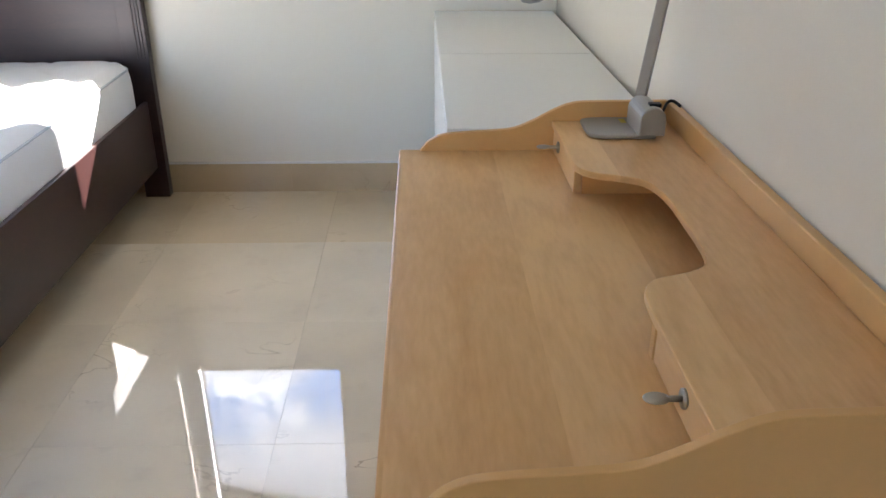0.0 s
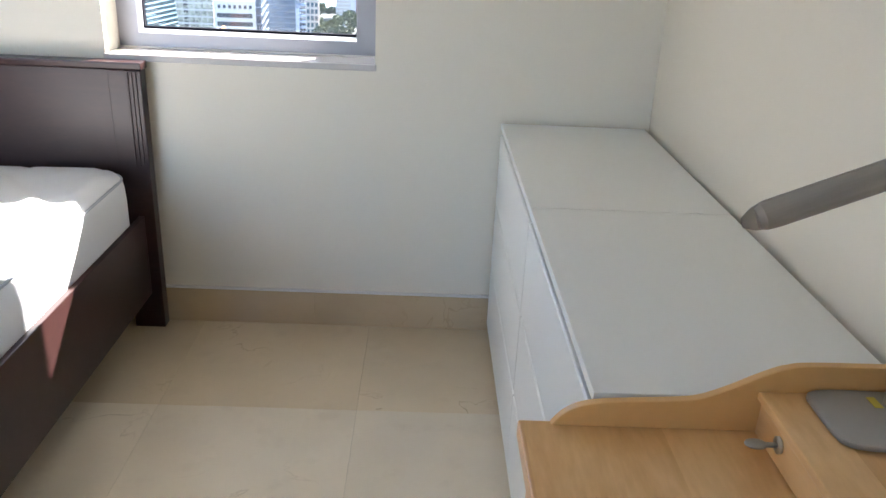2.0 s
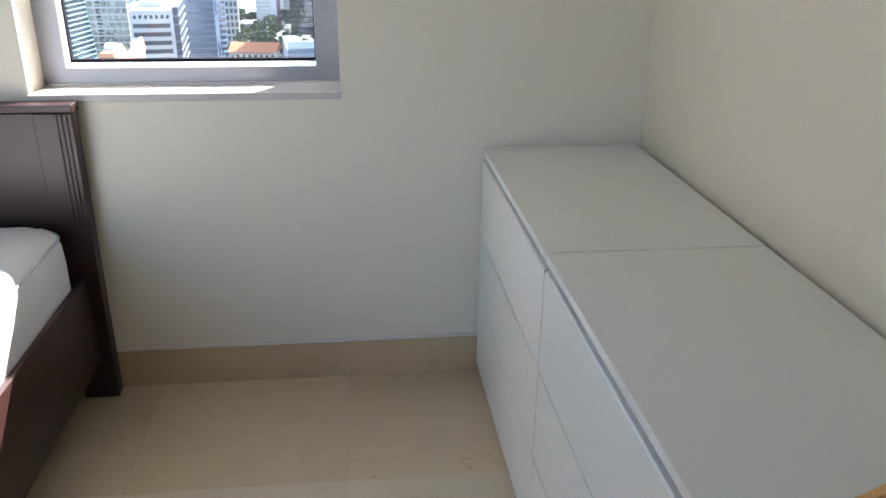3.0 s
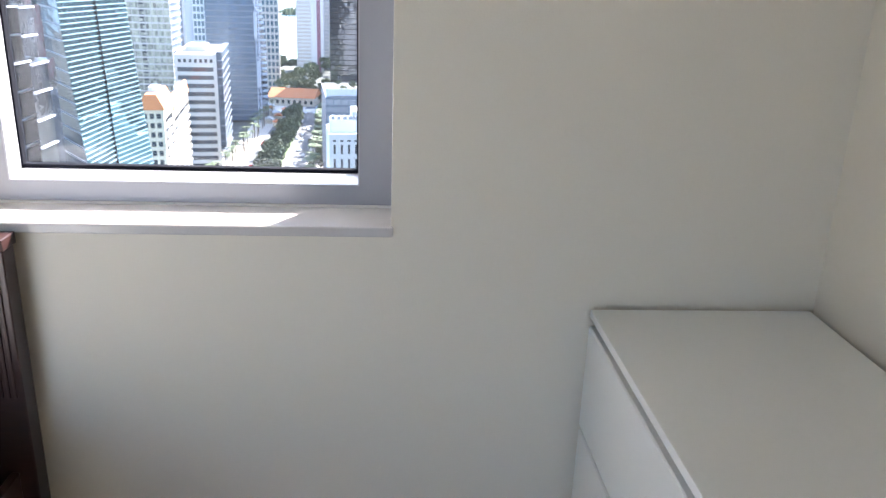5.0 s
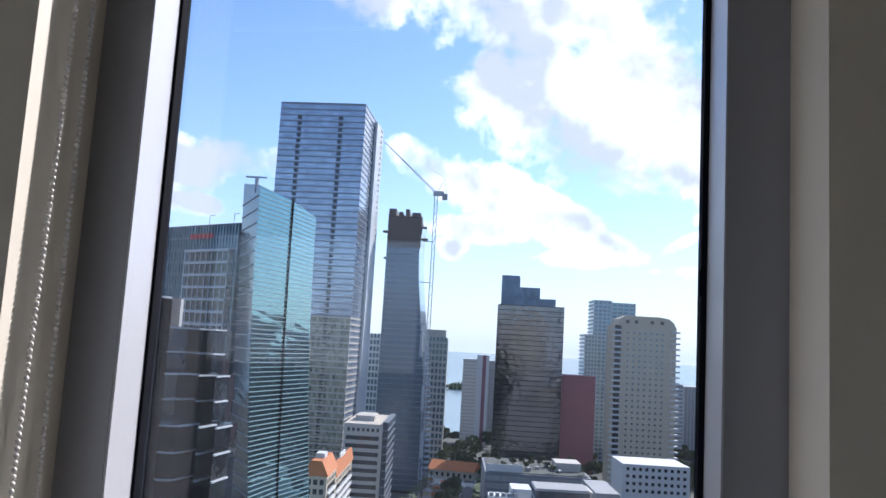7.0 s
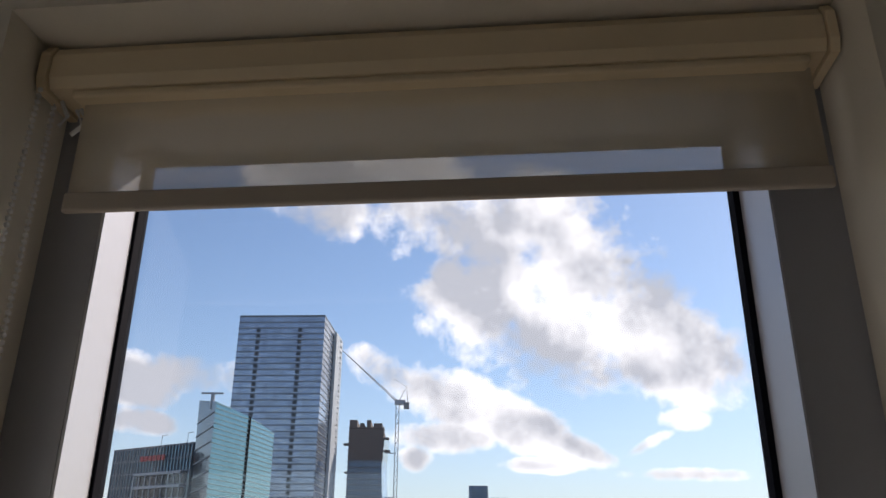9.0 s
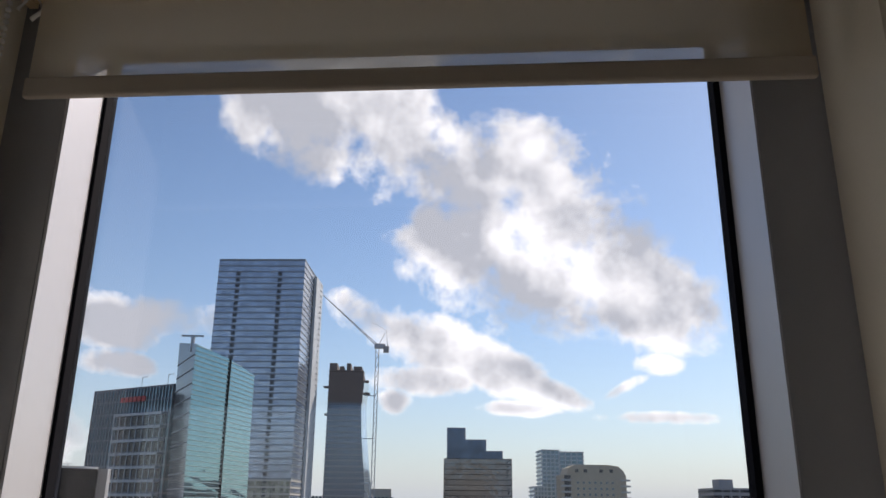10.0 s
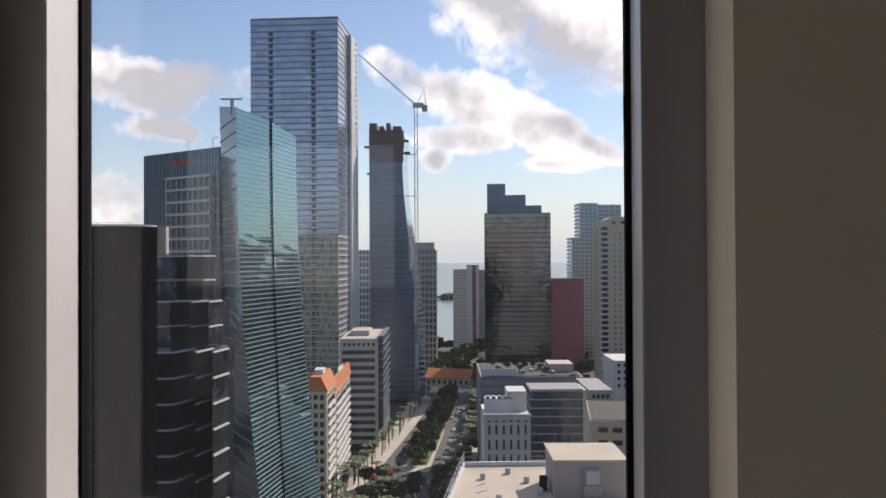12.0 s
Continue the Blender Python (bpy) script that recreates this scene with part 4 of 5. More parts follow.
for a, b in zip(vs, vs[1:]):
    bm.faces.new((a[0], a[1], b[1], b[0]))
setting("water", bm, C_WATER, "calm pale blue bay water")


def strip(name, line, width, h, material):
    bm = B()
    prev = None
    for i, (u, v) in enumerate(line):
        a, b = line[max(i - 1, 0)], line[min(i + 1, len(line) - 1)]
        d = Vector((b[0] - a[0], b[1] - a[1])).normalized()
        n = Vector((d.y, -d.x)) * width / 2
        cur = (bm.verts.new(CITY @ Vector((u - n.x, v - n.y, h))), bm.verts.new(CITY @ Vector((u + n.x, v + n.y, h))))
        if prev:
            bm.faces.new((prev[0], prev[1], cur[1], cur[0]))
        prev = cur
    return setting(name, bm, material)


left_road = [(-40, 240), (-33, 310), (-24, 360), (-17, 410), (-9, 470), (-3, 530), (4, 580), (14, 640), (20, 700)]
right_road = [(-12, 240), (-6, 310), (0, 370), (5, 430), (9, 490), (13, 540), (19, 590), (26, 650), (30, 700)]
middle = [((a[0] + b[0]) / 2, (a[1] + b[1]) / 2) for a, b in zip(left_road, right_road)]
strip("pavement", middle, 52, STREET + 0.05, C_PAVE)
strip("road", left_road, 9.5, STREET + 0.15, C_ROAD)
strip("road", right_road, 10.5, STREET + 0.15, C_ROAD)
strip("road", [(-60, 352), (-30, 350), (10, 348), (60, 340)], 9, STREET + 0.16, C_ROAD)
strip("road", [(-40, 566), (0, 566), (40, 575)], 14, STREET + 0.16, C_PAVE)
strip("lawn", middle[2:6], 8, STREET + 0.2, C_GRASS)
strip("lawn", [(-8, 610), (10, 622), (30, 626)], 10, STREET + 0.2, C_GRASS)
for line, off in ((left_road, 0.0), (right_road, 0.0)):
    me = shared("lane_dash", C_PAINT, -0.12, 0.12, -1.5, 1.5, 0, 0.02)
    marks = thing("lane_marks", "white dashed lane lines on grey asphalt road", "road marking")
    town(marks, 0, 0, STREET + 0.17)
    for i in range(len(line) - 1):
        a, b = Vector(line[i]), Vector(line[i + 1])
        n = int((b - a).length / 8)
        for k in range(n):
            q = a.lerp(b, k / n)
            o = piece("lane_dash", me, marks, (q.x, q.y, 0))
            o.rotation_euler[2] = math.atan2(b.y - a.y, b.x - a.x) - math.pi / 2

# dark rounded tower close by, on the left
v = 62
ob = thing("dark_tower", "dark bronze glass tower with rounded corner beside black tower", "building")
town(ob, -52, v, STREET)
hgt = 2.6 - STREET
r = 3.0
w0, w1 = -60.0, -23.0 + 52
pts = [(w0, 0), (w1 - r, 0)] + [(w1 - r + r * math.sin(a), r - r * math.cos(a)) for a in np.linspace(0.2, 1.3, 8)] + [(w1 - 7, 18), (w0, 18)]
part("wall", prism(B(), pts, 0, hgt), C_MATTE, ob, smooth=False)
part("penthouse", box(B(), w1 - 2.4, w1 + 0.5, 2.5, 3.2, hgt - 2.2, hgt + 0.05), C_GREY, ob, "grey corner block")
part("coping", prism(B(), [(x, y - 0.04) for x, y in pts], hgt + 0.001, hgt + 0.16), C_BAND, ob, "pale roof coping")
me = shared("rail_post", C_STEEL, -0.03, 0.03, -0.03, 0.03, 0.16, 0.32)
for k in range(12):
    piece("rail_post", me, ob, (w1 - 1.8 - 1.2 * k, 0.6, hgt))
part("parapet_rail", box(B(), w1 - 16, w1 - 1.5, 0.57, 0.63, hgt + 0.30, hgt + 0.33), C_STEEL, ob)

# black terraced glass tower with white floor edges
def terraced():
    v = 128.0
    ob = thing("black_glass_tower", "black glass tower stepping out in terraces with white ledges", "building")
    town(ob, 0, 0, STREET)
    # each terrace: flat strip of glass, then saw-tooth bays that turn away to the right
    blocks = [(-48.5, [-46.8, -41.3, -38.8], [-42.3, -39.7, -37.8], 0.5, 3.0), (-47.0, [-45.3, -39.5, -36.7], [-40.8, -37.9, -35.8], -6.7, 4.0), (-45.6, [-40.8, -37.5, -34.9], [-39.1, -36.4, -34.0], -14.1, 5.2)]
    for k, (left, starts, ends, top, deep) in enumerate(blocks):
        base = STREET if k == 2 else blocks[k + 1][3]
        vv = v - 4 * k
        lo, hi = base - STREET, top - STREET
        part("storey_block", box(B(), left, ends[-1] - 0.3, vv + deep, vv + deep + 5, lo, hi), C_BLACK, ob)
        part("flat_glazing", box(B(), left, starts[0], vv, vv + deep - 0.01, lo, hi), C_BLACK, ob, "reflective flat strip of glass")
        floors = int((top - base) / 3.9) + 1
        levels = [hi - 3.9 * f for f in range(floors) if hi - 3.9 * f > lo - 0.1]
        ledge = shared("ledge", C_BAND, left - 0.1, starts[0], -0.35, 0.0, -0.13, 0.13)
        for z in levels:
            piece("ledge", ledge, ob, (0, vv, z))
        for j, (xa, xb) in enumerate(zip(starts, ends)):
            tri = [(xa + 0.02, vv), (xb, vv + deep), (xb, vv + deep + 3), (xa + 0.02, vv + deep + 3)]
            part("bay", prism(B(), tri, lo, hi + 0.25), C_BLACK, ob)
            (x0, y0), (x1, y1) = tri[0], tri[1]
            d = Vector((x1 - x0, y1 - y0)).normalized()
            n = Vector((d.y, -d.x)) * 0.3
            edge = mesh_of("ledge", prism(B(), [(x0, y0), (x0 + n.x, y0 + n.y), (x1 + n.x, y1 + n.y), (x1, y1)], -0.13, 0.13), C_BAND)
            for z in levels:
                piece("ledge", edge, ob, (0, 0, z))


terraced()

# hotel with projecting sign and glazed corner
def hotel():
    v = 235.0
    a, b, top = -95.7, -66.2, 33.2
    ob, w, hgt = tower("glass_hotel", "blue-green glass hotel with red rooftop lettering", (a, v + 20), (b, v), 30, top, C_BLUE, floor_h=3.75, band=C_BANDD, band_h=0.5, fins=26, fin=C_BANDD, fin_w=0.18)
    n = 10
    x0, x1 = w * 0.36, w * 0.95
    me = shared("balcony_slab", C_BAND, x0, x1, -2.0, 0, -0.7, 0)
    mw = shared("shaded_window", C_WIN, x0, x1, -0.5, -0.38, 0, 2.6)
    mp = shared("balcony_post", C_BAND, -0.15, 0.15, -1.8, -1.6, 0, 3.7)
    for k in range(22):
        z = hgt - 8.0 - 3.75 * k
        piece("balcony_slab", me, ob, (0, 0, z))
        piece("recessed_glazing", mw, ob, (0, 0, z - 3.2))
        if k < 20:
            for q in range(9):
                piece("balcony_post", mp, ob, (x0 + 0.2 + (x1 - x0 - 0.4) * q / 8, 0, z - 3.75))
    for k in range(6):
        part("sign_bar", box(B(), w * 0.38 + k * 1.9, w * 0.38 + k * 1.9 + 1.4, -0.8, -0.5, hgt - 4.4, hgt - 2.9), C_RED, ob, "red sign block")
    for k in (0.42, 0.75):
        part("antenna", tube(B(), [(w * k, 5, hgt), (w * k, 5, hgt + 4.0), (w * k + 2.5, 5, hgt + 4.0)], 0.12, 6), C_STEEL, ob)


hotel()

# faceted teal mirror tower
def faceted():
    ob = thing("teal_glass_tower", "tall faceted teal mirror glass tower with slanted top", "building")
    town(ob, 0, 0, 0)
    def P(k):
        """Plan corners at share k from the top (0) to the street (1)."""
        bulge = k * k
        return [Vector((-58.5 + 4.0 * k, 208)), Vector((-49.5 + 10.5 * bulge, 190)), Vector((-44.5 + 5.5 * bulge, 206)), Vector((-41.1 + 11.0 * bulge, 222)),
                Vector((-51.5 + 9.0 * bulge, 258)), Vector((-66, 258))]
    tops = [40.0, 36.4, 35.5, 34.0, 36.0, 40.0]
    n = 48
    bm = B()
    rows = []
    for i in range(n + 1):
        k = i / n
        p = P(k)
        rows.append([bm.verts.new((q.x, q.y, t_ + (STREET - t_) * k)) for q, t_ in zip(p, tops)])
    for r0, r1 in zip(rows, rows[1:]):
        for j in range(6):
            f = bm.faces.new((r0[j], r1[j], r1[(j + 1) % 6], r0[(j + 1) % 6]))
            # left and rear facets take the glass coloured dark for shade
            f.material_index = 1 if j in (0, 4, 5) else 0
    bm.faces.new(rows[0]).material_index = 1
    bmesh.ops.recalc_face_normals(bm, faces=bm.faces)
    part("wall", bm, [C_TEAL, C_TEAL_SHADED], ob)
    # thin floor lines that follow the facets
    bm = B()
    z = 36.0
    while z > STREET:
        ring = []
        for j in range(4):
            k = min(max((tops[j] - z) / (tops[j] - STREET), 0), 1)
            ring.append((P(k)[j], z < tops[j]))
        for j in range(1, 3):
            (p0, ok0), (p1, ok1) = ring[j], ring[j + 1]
            if not ok0 and not ok1:
                continue
            d = (p1 - p0).normalized()
            nrm = Vector((d.y, -d.x)) * 0.12
            if not ok1:
                p1 = p0.lerp(p1, max(0.02, min(1, (tops[j] - z) / max(tops[j] - tops[j + 1], 0.01))))
            hh = 0.11
            a, b = (p0 + nrm, p1 + nrm)
            q = [bm.verts.new((a.x, a.y, z - hh)), bm.verts.new((b.x, b.y, z - hh)), bm.verts.new((b.x, b.y, z + hh)), bm.verts.new((a.x, a.y, z + hh)),
                 bm.verts.new((p0.x, p0.y, z + hh)), bm.verts.new((p1.x, p1.y, z + hh)), bm.verts.new((p0.x, p0.y, z - hh)), bm.verts.new((p1.x, p1.y, z - hh))]
            bm.faces.new((q[0], q[1], q[2], q[3]))
            bm.faces.new((q[3], q[2], q[5], q[4]))
            bm.faces.new((q[1], q[0], q[6], q[7]))
        z -= 1.15
    low = B()
    z = 34.0
    while z > STREET:
        k0, k1 = ((tops[j] - z) / (tops[j] - STREET) for j in (0, 1))
        p0, p1 = P(k0)[0], P(k1)[1]
        if z < tops[1]:
            box(low, 0, (p1 - p0).length, -0.15, 0, z - 0.15, z + 0.15)
            turn_ = Matrix.Translation((p0.x, p0.y, 0)) @ Matrix.Rotation(math.atan2(p1.y - p0.y, p1.x - p0.x), 4, "Z")
            low.verts.ensure_lookup_table()
            bmesh.ops.transform(low, matrix=turn_, verts=low.verts[-8:])
        z -= 3.4
    part("side_floor_line", low, C_BANDD, ob, kind="stuff")
    part("floor_line", bm, C_TEALLINE, ob, "thin pale floor lines", kind="stuff")
    bm = B()
    pr = None
    for i in range(n + 1):
        k = i / n
        p = P(k)[2]
        z = tops[2] + (STREET - tops[2]) * k
        cur = [bm.verts.new((p.x + s, p.y - 0.35, z)) for s in (-0.35, 0.35)]
        if pr:
            bm.faces.new((pr[0], cur[0], cur[1], pr[1]))
        pr = cur
    bmesh.ops.solidify(bm, geom=bm.faces[:], thickness=0.3)
    part("seam", bm, C_MATTE, ob, "dark vertical seam")
    part("roof_mast", tube(B(), [(-51.7, 195, tops[1] - 1), (-51.7, 195, tops[1] + 3.0)], 0.5, 8), C_STEEL, ob)
    part("mast_arm", box(B(), -54.5, -49.2, 194.8, 195.2, tops[1] + 2.7, tops[1] + 3.1), C_STEEL, ob)


faceted()

# the tallest tower
def tallest():
    a, b, top = -112.2, -60.5, 140.2
    ob, w, hgt = tower("tall_tower", "tallest grey-blue glass tower with two notched columns", (a, 464), (b, 460), 50, top, C_BLUE2, floor_h=3.6, band=C_BANDD, band_h=0.6, proud=0.2)
    me = shared("notch", C_WIN, -1.2, 1.2, -0.4, 0.2, 0, 2.2)
    for k in range(2, int(hgt / 3.6)):
        for f in (0.235, 0.72):
            piece("notch", me, ob, (w * f, 0, hgt - 3.6 * k - 2.8))
    part("roof_screen", box(B(), 0, w, 0.5, 3, hgt, hgt + 0.6), C_BANDD, ob)
    part("side_shaft", box(B(), w + 0.3, w + 2.0, 30, 52, 0, hgt - 2), C_BAND, ob)
    me = shared("side_balcony", C_BAND, 0, 2.3, -2, 2, -0.3, 0.3)
    for k in range(1, int(hgt / 3.6)):
        piece("side_balcony", me, ob, (w + 0.2, 46, hgt - 3.6 * k))
    # lower storeys again, in glass with the tan reflection painted in
    low, w2, h2 = tower("reflecting_storeys", "lower storeys of tower, glass coloured tan as a reflection, with pale bands", (a, 463.4), (b - 0.1, 459.7), 51, 13.3, C_TAN_REFLECTION, floor_h=3.6, band=C_BEIGE, band_h=0.9, proud=0.3, fins=16, fin=C_BEIGE, fin_w=0.2)


tallest()

# cream block with orange roof
def orange_block():
    for k, (xa, xb, va, dep, top) in enumerate(((-52.5, -44.2, 300, 24, -50.2), (-46.9, -45.1, 330, 52, -55.3))):
        ob, w, hgt = tower("orange_roofed_block", "cream block with steep orange roof and dark windows", (xa, va), (xb, va), dep, top, C_CREAM, floor_h=3.4)
        window_grid(ob, w, hgt, dep, 3 if k == 0 else 1, 13, 1.5, 1.9, 3.2, 3.4, side_cols=6 if k == 0 else 12, margin=0.6)
        me = shared("balcony", C_WHITE, 0, 0.8, 2.5, dep - 2.5, -0.15, 0.55)
        mr = shared("side_recess", C_WIN, -0.3, 0.05, 2.6, dep - 2.6, 0.56, 3.1)
        for r_ in range(1, 12):
            piece("balcony", me, ob, (w, 0, hgt - 3.4 * r_ - 3.6))
            piece("side_recess", mr, ob, (w, 0, hgt - 3.4 * r_ - 3.6))
        bm = B()
        prism(bm, [(-0.6, hgt), (w * 0.25, hgt + 5.5), (w * 0.75, hgt + 5.5), (w + 0.6, hgt)], -0.5, dep + 0.5, "y")
        part("roof", bm, C_ORANGE, ob, "steep orange tiled roof")
        part("roof_plant", box(B(), w * 0.3, w * 0.7, dep * 0.3, dep * 0.6, hgt + 5.5, hgt + 7.2), C_WHITE, ob)


orange_block()

# beige office with dark glass side
def office():
    a, b, top = -52.3, -33.0, -40.8
    ob, w, hgt = tower("beige_office", "beige office block with dark ribbon windows and glass side", (a, 400), (b, 400), 55, top, C_BEIGE, floor_h=3.9)
    me = shared("ribbon_window", C_WIN, 1.2, w - 1.6, -0.08, 0.3, 0, 2.0)
    for k in range(14):
        piece("ribbon_window", me, ob, (0, 0, hgt - 7.6 - 3.9 * k))
    window_grid(ob, w, hgt, 55, 7, 1, 1.3, 1.6, 3.4, 3.9, margin=1.2)
    part("glass_side", box(B(), w + 0.01, w + 2.5, 0.5, 50, 10, hgt + 1.5), C_NAVY, ob)
    me = shared("side_ledge", C_BANDD, w + 0.02, w + 2.8, 0.2, 50.3, -0.2, 0.2)
    for k in range(14):
        piece("side_ledge", me, ob, (0, 0, hgt + 1.5 - 3.9 * k))
    part("roof", box(B(), 0, w, 0, 55, hgt, hgt + 0.3), C_ROOF, ob)
    part("plant_room", box(B(), w * 0.2, w * 0.7, 15, 35, hgt + 0.3, hgt + 3), C_BEIGE, ob)


office()

# tower under construction, crane and neighbours
def unfinished():
    v = 530.0
    ob = thing("unfinished_tower", "unfinished tower with raw concrete top and curved flank", "building")
    town(ob, 0, v, STREET)
    H = 90.3 - STREET
    prof_ = [(-49.0, 0), (-17.7, 0), (-17.7, 45), (-20.0, 78), (-23.4, 110), (-26.4, 140), (-27.1, 158), (-25.6, H - 12), (-49.0, H - 12)]
    part("wall", prism(B(), prof_, 0, 30, "y"), C_SLATE, ob)
    bm = B()
    x0, x1 = -49.0, -26.4
    box(bm, x0, x1, -0.2, 30, H - 26, H - 6)
    for k, (f, g_) in enumerate(((0.0, 0.22), (0.3, 0.42), (0.5, 0.62), (0.7, 0.95))):
        box(bm, x0 + (x1 - x0) * f, x0 + (x1 - x0) * g_, 1, 28, H - 6, H - (0.0 if k % 2 == 0 else 2))
    part("concrete_top", bm, C_RAW, ob, "raw brown concrete storeys")
    def right(z):
        for (xa, za), (xb, zb) in zip(prof_[1:], prof_[2:]):
            if za <= z <= zb and zb > za:
                return xa + (xb - xa) * (z - za) / (zb - za)
        return x1
    bm = B()
    prev = None
    for z in np.linspace(0, H - 12, 40):
        x = right(z)
        w_ = 5.0 * (1 - 0.5 * z / H)
        cur = [bm.verts.new((x + 0.02, 0.2, z)), bm.verts.new((x + w_, 14, z)), bm.verts.new((x + 0.02, 14, z))]
        if prev:
            for q in range(3):
                bm.faces.new((prev[q], prev[(q + 1) % 3], cur[(q + 1) % 3], cur[q]))
        else:
            bm.faces.new(cur[::-1])
        prev = cur
    bm.faces.new(prev)
    part("curved_flank", bm, C_FLANK, ob, "bright mirrored curving flank")
    me = shared("flank_balcony", C_BAND, 0.0, 4.6, 6, 12, -0.5, 0.5)
    for k in range(4, 26):
        piece("flank_balcony", me, ob, (right(3.6 * k) + 0.4, 0, 3.6 * k))
    for k in range(1, int(H / 3.6)):
        z = 3.6 * k
        part("floor_edge", box(B(), x0 - 0.3, right(z) + 0.3, -0.4, 10, z - 0.4, z + 0.4), C_BANDD if z < H - 26 else C_RAW, ob)
    for s, z in ((x0 - 3.5, H - 16), (x1 + 1.0, H - 20), (x0 - 2, H - 34), (x1, H - 12)):
        part("work_platform", box(B(), s, s + 3.5, 2, 8, z, z + 1.0), C_RAW, ob)
    for z in (95, 60, 30):
        part("balcony_edge", box(B(), right(z) - 1.0, right(z) + 0.8, -1, 2, z - 8, z + 8), C_BAND, ob)


unfinished()


def crane():
    v = 520.0
    ob = thing("tower_crane", "pale blue lattice tower crane beside unfinished tower", "crane")
    town(ob, -17.4, v, STREET)
    H = 98.6 - STREET
    s = 1.0
    bm = B()
    for dx in (-s, s):
        for dy in (-s, s):
            tube(bm, [(dx, dy, 0), (dx, dy, H)], 0.22, 4)
    z, flip = 0.0, 1
    while z < H - 3:
        tube(bm, [(-s * flip, -s, z), (s * flip, -s, z + 3)], 0.13, 3)
        tube(bm, [(-s * flip, s, z), (s * flip, s, z + 3)], 0.13, 3)
        z, flip = z + 3, -flip
    part("mast", bm, C_STEEL, ob)
    tipx, tipz = -55.8 - -17.4, 134.8 - STREET
    bm = B()
    p0, p1 = Vector((-1, 0, H + 2)), Vector((tipx, 0, tipz))
    d = (p1 - p0).normalized()
    up = Vector((0, 1, 0)).cross(d).normalized() * 1.1
    tube(bm, [p0, p1], 0.25, 4), tube(bm, [p0 + up, p1], 0.22, 4)
    for k in range(26):
        t_ = k / 26
        tube(bm, [p0.lerp(p1, t_) + up * (1 - t_) * (k % 2), p0.lerp(p1, t_ + 1 / 26) + up * (1 - t_) * ((k + 1) % 2)], 0.12, 3)
    part("jib", bm, C_STEEL, ob)
    part("cab", box(B(), -2, 5, -1.5, 1.5, H, H + 3), C_STEEL, ob)
    part("counterweight", box(B(), 4, 7.5, -1.5, 1.5, H - 2.5, H + 1.5), C_GREY, ob)
    bm = B()
    tube(bm, [(1, 0, H + 3), (5.5, 0, H + 12), (6.5, 0, H + 2)], 0.25, 4)
    tube(bm, [(5.5, 0, H + 12), (-1, 0, H + 16), (-4, 0, H + 17)], 0.12, 3)
    part("a_frame", bm, C_STEEL, ob)
    for z in (H * 0.42, H * 0.56, H * 0.70, H * 0.84):
        part("tie", box(B(), -7.5, 0, -0.3, 0.3, z - 0.25, z + 0.25), C_STEEL, ob)


crane()


def slab_block(name, label, a, b, v, depth, top, material, cols, fh, ww, wh, glass_, rows, side_cols=0, step=None, first=3.0):
    ob, w, hgt = tower(name, label, (a, v), (b, v), depth, top, material, floor_h=fh)
    window_grid(ob, w, hgt, depth, cols, rows, ww, wh, first, step or fh, side_cols=side_cols, margin=0.5, material=glass_)
    return ob, w, hgt


slab_block("gridded_apartments", "pale gridded apartment tower beyond unfinished tower", -71.0, -56.4, 640, 30, 6.1, C_WHITE, 5, 5.2, 1.9, 3.6, C_BLUE, 20)
ob, w, hgt = slab_block("gridded_apartments", "pale gridded apartment tower beside the crane", -25.3, -5.2, 660, 30, 6.3, C_BEIGE, 6, 5.2, 2.1, 3.4, C_BLUE, 22)
part("crown_step", box(B(), 1.5, w - 2, 2, 20, hgt, hgt + 6.5), C_BEIGE, ob)

ob, w, hgt = tower("striped_apartments", "beige and brown striped apartment tower near the bay", (10.2, 800), (23.9, 800), 22, -11.7, C_BEIGE, floor_h=3.4, band=C_WHITE, band_h=1.2)
ob, w, hgt = tower("striped_apartments", "pale apartment slab with maroon stripe near the bay", (23.7, 795), (35.6, 795), 25, -7.1, C_WHITE)
part("maroon_stripe", box(B(), w * 0.45, w * 0.75, -0.2, 0, 0, hgt), C_MAROON, ob)
ob, w, hgt = tower("grey_apartments", "grey apartment slab behind the dark tower", (35.6, 820), (44.3, 820), 25, -12.5, C_GREY, floor_h=3.6, band=C_BEIGE, band_h=0.8)

# dark mirrored tower with stepped crown
def dark_tower():
    v = 600.0
    ob, w, hgt = tower("dark_mirror_tower", "dark navy mirror glass tower with stepped crown", (31.2, v), (80.7, v - 4.5), 45, 33.5, C_MIRROR, floor_h=3.7, band=C_MATTE, band_h=0.35, proud=0.1)
    for xa, xb, y in ((862, 894, 326), (894, 930, 346), (930, 958, 365)):
        part("crown_step", box(B(), (xa - 857) / 1406 * v, (xb - 857) / 1406 * v, 1, 40, hgt, (456.5 - y) / 1406 * v - STREET), C_SLATE, ob)


dark_tower()
ob, w, hgt = tower("maroon_block", "plain maroon walled block beside dark mirror tower", (86.0, 640), (115.5, 652), 30, -17.8, C_MAROON)
me = shared("joint", C_RAW, 0, w, -0.05, 0, -0.1, 0.1)
for k in range(1, 12):
    piece("joint", me, ob, (0, 0, k * 6.0))

for xa, xb, y, v in ((1027, 1056, 361, 700), (1057, 1098, 364, 715), (1013, 1034, 422, 695)):
    tower("white_condominium", "white high-rise condominium with banded balconies", ((xa - 784) / 1406 * v, v), ((xb - 784) / 1406 * v, v), 28, (456.5 - y) / 1406 * v, C_BLUE, floor_h=3.4, band=C_BAND, band_h=1.3, proud=0.8, fins=4, fin=C_BAND, fin_w=1.0)


